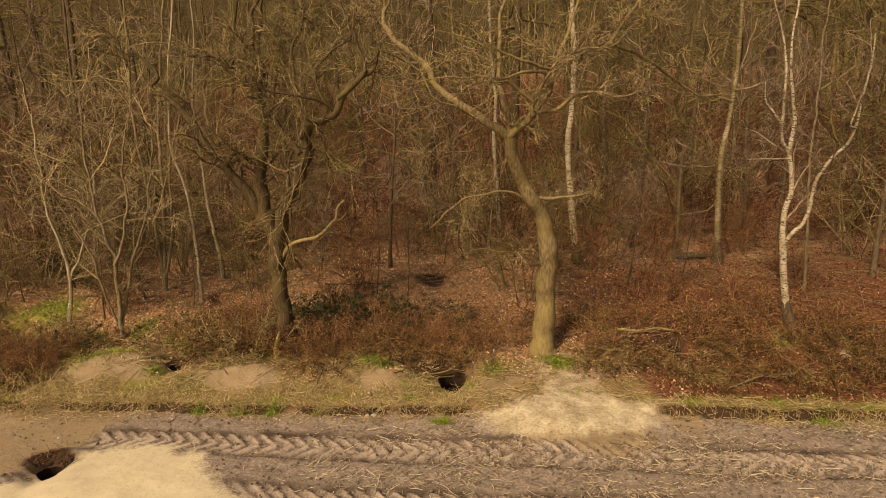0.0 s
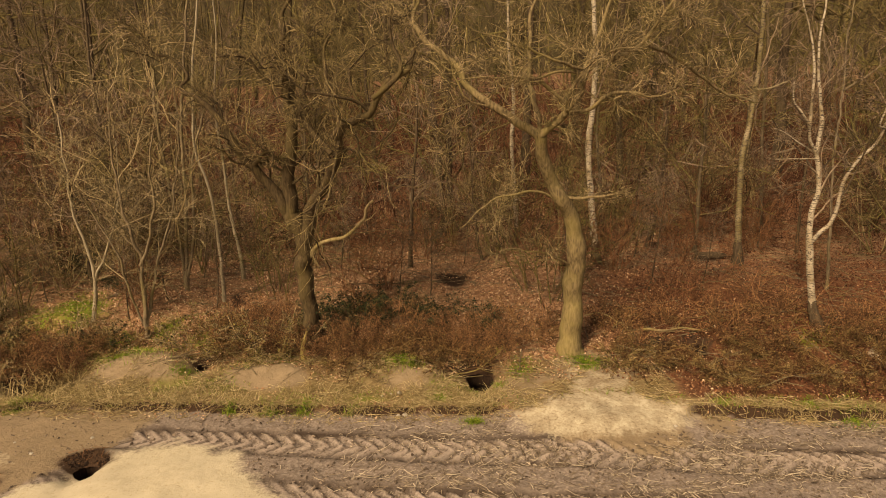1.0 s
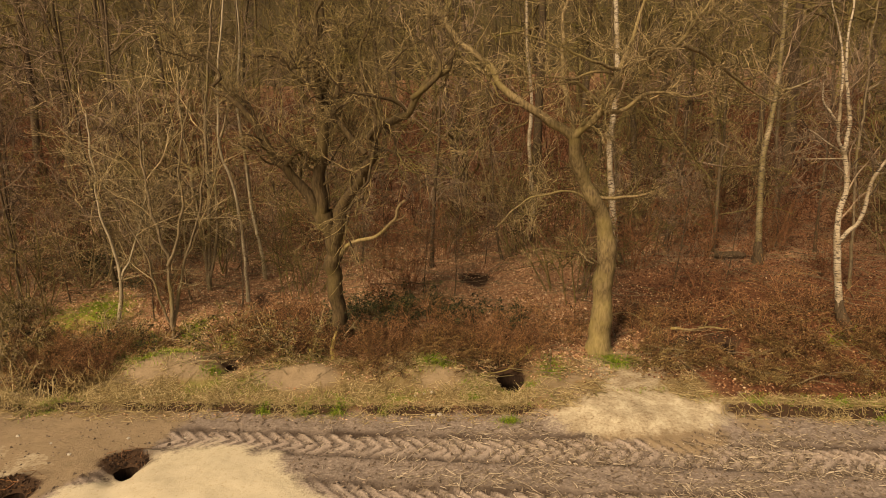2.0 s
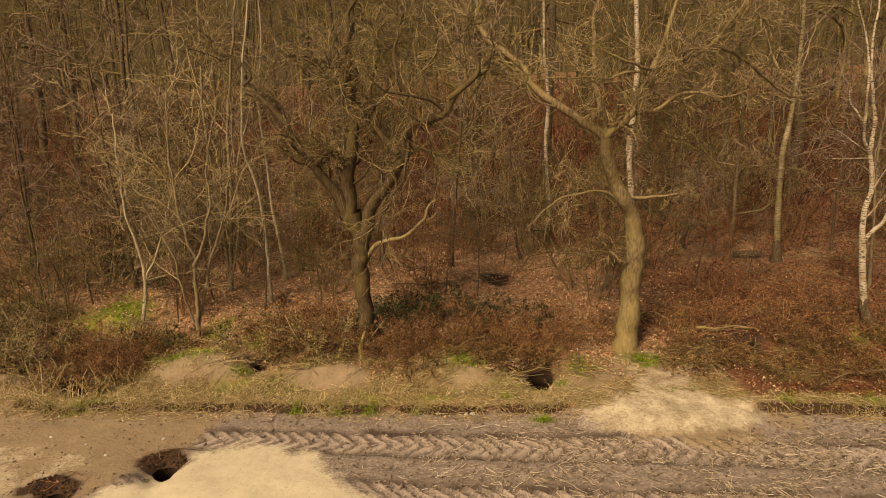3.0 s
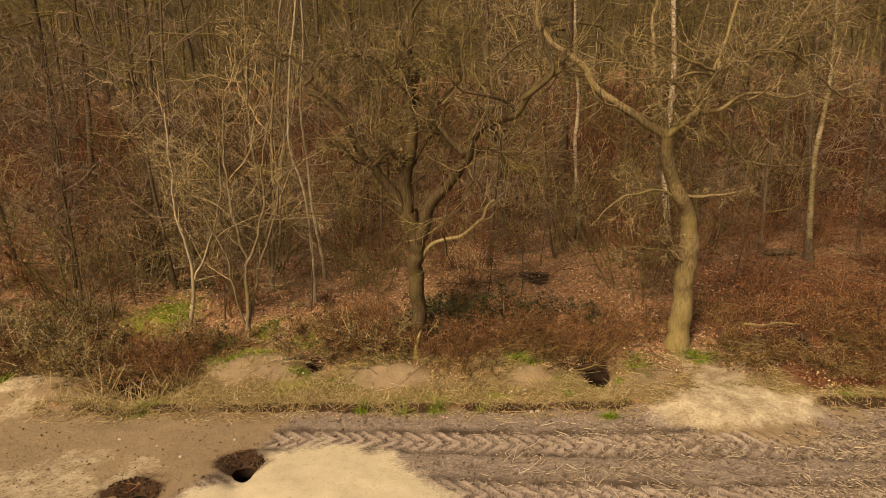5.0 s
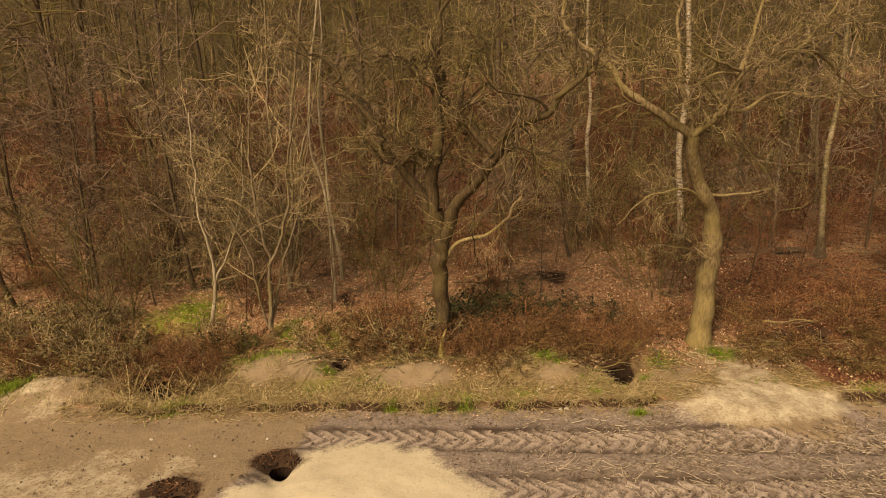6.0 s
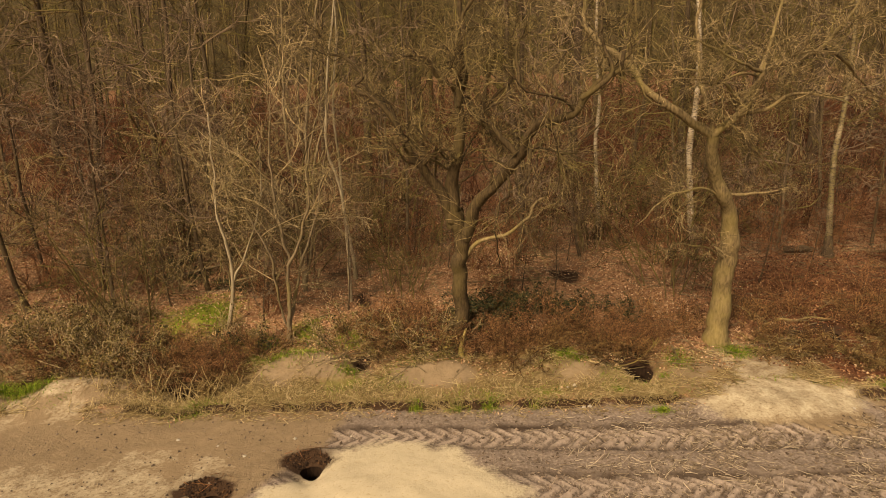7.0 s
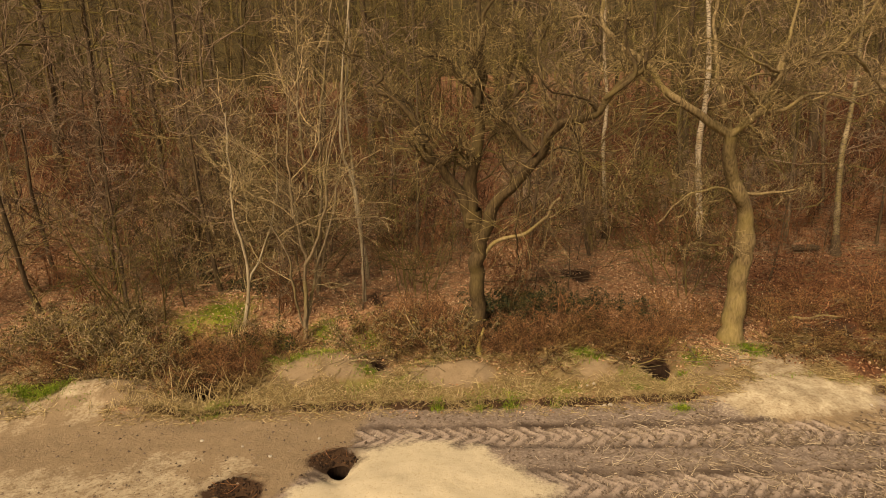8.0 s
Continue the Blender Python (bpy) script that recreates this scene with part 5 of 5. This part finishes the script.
tagged(new("green_grass", blade_mesh("green_grass", on_ground(x, y, -0.01), g.uniform(0.02, 0.085, len(x)), GREEN_GRASS, 1.6, 0.0055)), "short green spring grass and moss on the bank", "grass", kind="stuff")

n = 4300
x = g.uniform(-10.0, 0.8, n)
y = edge(x) + 0.05 + 0.6 * g.random(n)
keep = (fbm(x * 1.2, y * 2.0, 3, 103) > 0.03 - 0.16 * g.random(n) + 0.12 * step(-4.5, -2.0, x)) & ~bare(x, y)
x, y = x[keep], y[keep]
n = len(x)
way = np.stack([0.8 * g.standard_normal(n), 0.6 * g.standard_normal(n) - 0.1, np.ones(n)], 1)
v, f = tubes([(*grow(on_ground(x, y, -0.02), way, 0.04 + 0.18 * g.random(n) ** 2, np.full(n, 0.0055), np.full(n, 0.004), 3, 0.12, -0.03), 3)])
tagged(new("stubble", mesh_of("stubble", v, f, DRY_GRASS)), "pale cut stubble of dead stems on the bank", "stubble", kind="stuff")

# trampled straw and leaves at the foot of the bank
n = 3200
x = g.uniform(-10.2, 9.2, n)
y = edge(x) + 0.04 - 0.42 * g.random(n) ** 1.8
keep = (fbm(x * 1.7, y * 2.0, 3, 107) > -0.10 * g.random(n)) & (sand_mask(x, y) < 0.3)
x, y = x[keep], y[keep]
tagged(new("trampled_straw", lying("trampled_straw", x, y, 0.04 + 0.16 * g.random(len(x)) ** 2, g.uniform(0.003, 0.006, len(x)), DRY_GRASS, None, 0.015, 0.15)), "trampled straw along the foot of the bank", "straw", kind="stuff")
n = 1500
x = g.uniform(-10.2, 9.2, n)
y = edge(x) + 0.9 * g.random(n) - 0.3
keep = (sand_mask(x, y) < 0.4) & shut(x, y)
x, y = x[keep], y[keep]
tagged(new("blown_leaves", leaf_mesh("blown_leaves", on_ground(x, y, 0.012), np.full(len(x), 0.028), LEAF_LITTER, 0.6)), "a few dead leaves blown over the bank", "leaves", kind="stuff")

# tall pale stalks of dead grass by the western burrow
n = 85
x, y = g.normal(-8.6, 0.65, n), g.normal(10.55, 0.14, n)
way = np.stack([0.5 * g.standard_normal(n), 0.3 * g.standard_normal(n), np.ones(n)], 1)
v, f = tubes([(*grow(on_ground(x, y, -0.03), way, g.uniform(0.2, 0.75, n), np.full(n, 0.0075), np.full(n, 0.0045), 4, 0.12, -0.05), 3)])
tagged(new("dead_stalks", mesh_of("dead_stalks", v, f, DRY_GRASS)), "tall pale dead grass stalks on the bank", "grass", kind="stuff")


def tuft(x, y, radius, tall, count):
    a, q = rng.random(count) * 2 * math.pi, radius * np.abs(rng.standard_normal(count)) * 0.6
    px, py = q * np.cos(a), q * np.sin(a) * 0.7
    z = height(x + px, y + py) - ground_at(x, y)
    ob = thing("grass_tuft", "bright green grass tuft on the bank", "grass tuft", (x, y, ground_at(x, y)), "green tufts")
    tagged(part("grass", blade_mesh("grass", np.stack([px, py, z - 0.01], 1), tall * (0.3 + 0.6 * rng.random(count)), GREEN_GRASS, 1.5, 0.005), ob), kind="stuff")


west_tufts = [(-0.05, 9.32, 0.2, 0.16, 240), (6.2, 9.2, 0.42, 0.14, 380), (5.6, 9.45, 0.3, 0.14, 240), (-1.35, 10.85, 0.34, 0.24, 420), (2.15, 10.95, 0.3, 0.16, 260), (2.0, 11.15, 0.25, 0.16, 180), (-4.3, 9.82, 0.13, 0.2, 130), (-3.6, 9.78, 0.22, 0.18, 200), (-3.0, 9.75, 0.25, 0.18, 200)]
east_tufts = [(-2.2, 9.72, 0.16, 0.16, 120), (-5.6, 10.95, 0.28, 0.14, 240), (-8.3, 10.12, 0.35, 0.14, 260), (0.45, 10.45, 0.15, 0.14, 120), (-11.45, 10.85, 0.42, 0.3, 520), (-11.95, 10.95, 0.4, 0.28, 420), (-6.7, 11.5, 0.55, 0.17, 900), (-7.25, 11.45, 0.45, 0.17, 560), (-0.6, 9.95, 0.2, 0.14, 130), (4.2, 9.5, 0.3, 0.12, 160), (7.1, 9.3, 0.4, 0.12, 240)]
for x, y, r, tall, count in west_tufts + east_tufts:
    tuft(x, y, r, tall, count)


# ---- single things on the ground ----
def stone(x, y, size):
    bm = bmesh.new()
    bmesh.ops.create_icosphere(bm, subdivisions=2, radius=size)
    for v in bm.verts:
        v.co *= 1 + 0.6 * noise.noise(v.co * (1.4 / size) + Vector((x * 7, y * 3, 0)))
        v.co.z *= 0.65
    me = bpy.data.meshes.new("stone")
    bm.to_mesh(me)
    bm.free()
    me.materials.append(STONE)
    ob = new("stone", me)
    ob.location = (x, y, ground_at(x, y) + size * 0.15)
    ob.rotation_euler = (0, 0, x * 9)
    tagged(ob, "pale rounded flint lying on the bank", "stone", "stones")


for x, y, s in [(-1.35, 9.62, 0.04), (-1.24, 9.65, 0.045), (-1.5, 10.12, 0.03), (-1.36, 10.17, 0.045), (-1.67, 10.07, 0.022), (-1.1, 9.7, 0.02), (-6.3, 9.05, 0.03), (-7.0, 8.6, 0.03), (-5.4, 9.1, 0.025), (-8.2, 9.2, 0.03), (3.2, 9.0, 0.025), (-7.5, 8.95, 0.02)]:
    stone(x, y, s)

stake = thing("tree_stump", "splintered pale broken stump with yellow lichen", "stump", (-3.36, 11.38, ground_at(-3.36, 11.38)))
p, r = shaped([(0, 0, -0.1), (0.02, 0, 0.2), (0.06, -0.02, 0.42), (0.11, -0.03, 0.58)], 0.06, 0.02, 0.008)
v, f = tubes([(p, r, 9)], 0.4)
stub = part("trunk", mesh_of("trunk", v, f, PALE_WOOD), stake)
p, r = shaped([(0.05, 0.01, 0.1), (0.0, 0.02, 0.32), (-0.02, 0.0, 0.44)], 0.035, 0.008, 0.006)
v, f = tubes([(p, r, 6)], 0.4)
part("splinter", mesh_of("splinter", v, f, PALE_WOOD), stub)


def fallen(name, label, points, r0, r1, mat, side=3):
    pts = [(x, y, ground_at(x, y) + h) for x, y, h in points]
    home = np.array(pts[0])
    ob = thing(name, label, "branch", pts[0], "fallen wood")
    p, r = shaped(pts, r0, r1, 0.02)
    v, f = tubes([(p, r, 8)], 0.12)
    log = part("log", mesh_of("log", v - home, f, mat), ob)
    q = spawn(p, r, side, 0.3, 1.0, (30, 70), (0.2, 0.4), 0.5, 5, 0.25, 0.05, 0.006)
    for k in range(side):
        one = (q[0][k:k + 1], q[1][k:k + 1])
        v, f = tubes([(*one, 5), (*spawn(*one, 3, 0.2, 1.0, (30, 70), (0.3, 0.6), 0.5, 4, 0.25, 0.02, 0.005), 3)])
        part("side_branch", mesh_of("side_branch", v - home, f, mat), log)


fallen("fallen_branch", "pale fallen branch across the leaf litter", [(3.6, 11.95, 0.12), (3.95, 11.9, 0.14), (4.35, 11.95, 0.10), (4.8, 11.88, 0.10)], 0.032, 0.016, DEAD_WOOD, 2)
fallen("fallen_branch", "brown fallen branch beside the oak", [(2.45, 12.3, 0.22), (2.8, 12.25, 0.3), (3.15, 12.1, 0.16), (3.4, 12.0, 0.05)], 0.014, 0.006, SAPLING_TWIG, 3)
fallen("fallen_log", "dark rotten log in the leaves", [(6.2, 15.8, 0.08), (6.6, 15.6, 0.1), (6.95, 15.7, 0.06)], 0.1, 0.08, WOOD_BARK, 2)
fallen("fallen_branch", "thin dark branch lying in the leaves", [(-2.9, 14.3, 0.08), (-2.3, 14.2, 0.12), (-1.5, 14.25, 0.08)], 0.02, 0.008, WOOD_BARK, 3)
fallen("fallen_branch", "brown branch lying behind the saplings", [(-10.5, 15.5, 0.1), (-9.3, 15.7, 0.3), (-8.2, 16.0, 0.4)], 0.045, 0.02, GREY_BARK, 5)
fallen("fallen_branch", "thin dead branch at the burrow mouth", [(-0.3, 10.75, 0.05), (0.1, 10.95, 0.2), (0.6, 11.1, 0.35)], 0.014, 0.007, DEAD_WOOD, 3)
fallen("fallen_branch", "dead branch on the bracken slope", [(5.0, 9.95, 0.06), (5.5, 10.1, 0.12), (6.0, 10.2, 0.1)], 0.018, 0.008, GREY_BARK, 3)
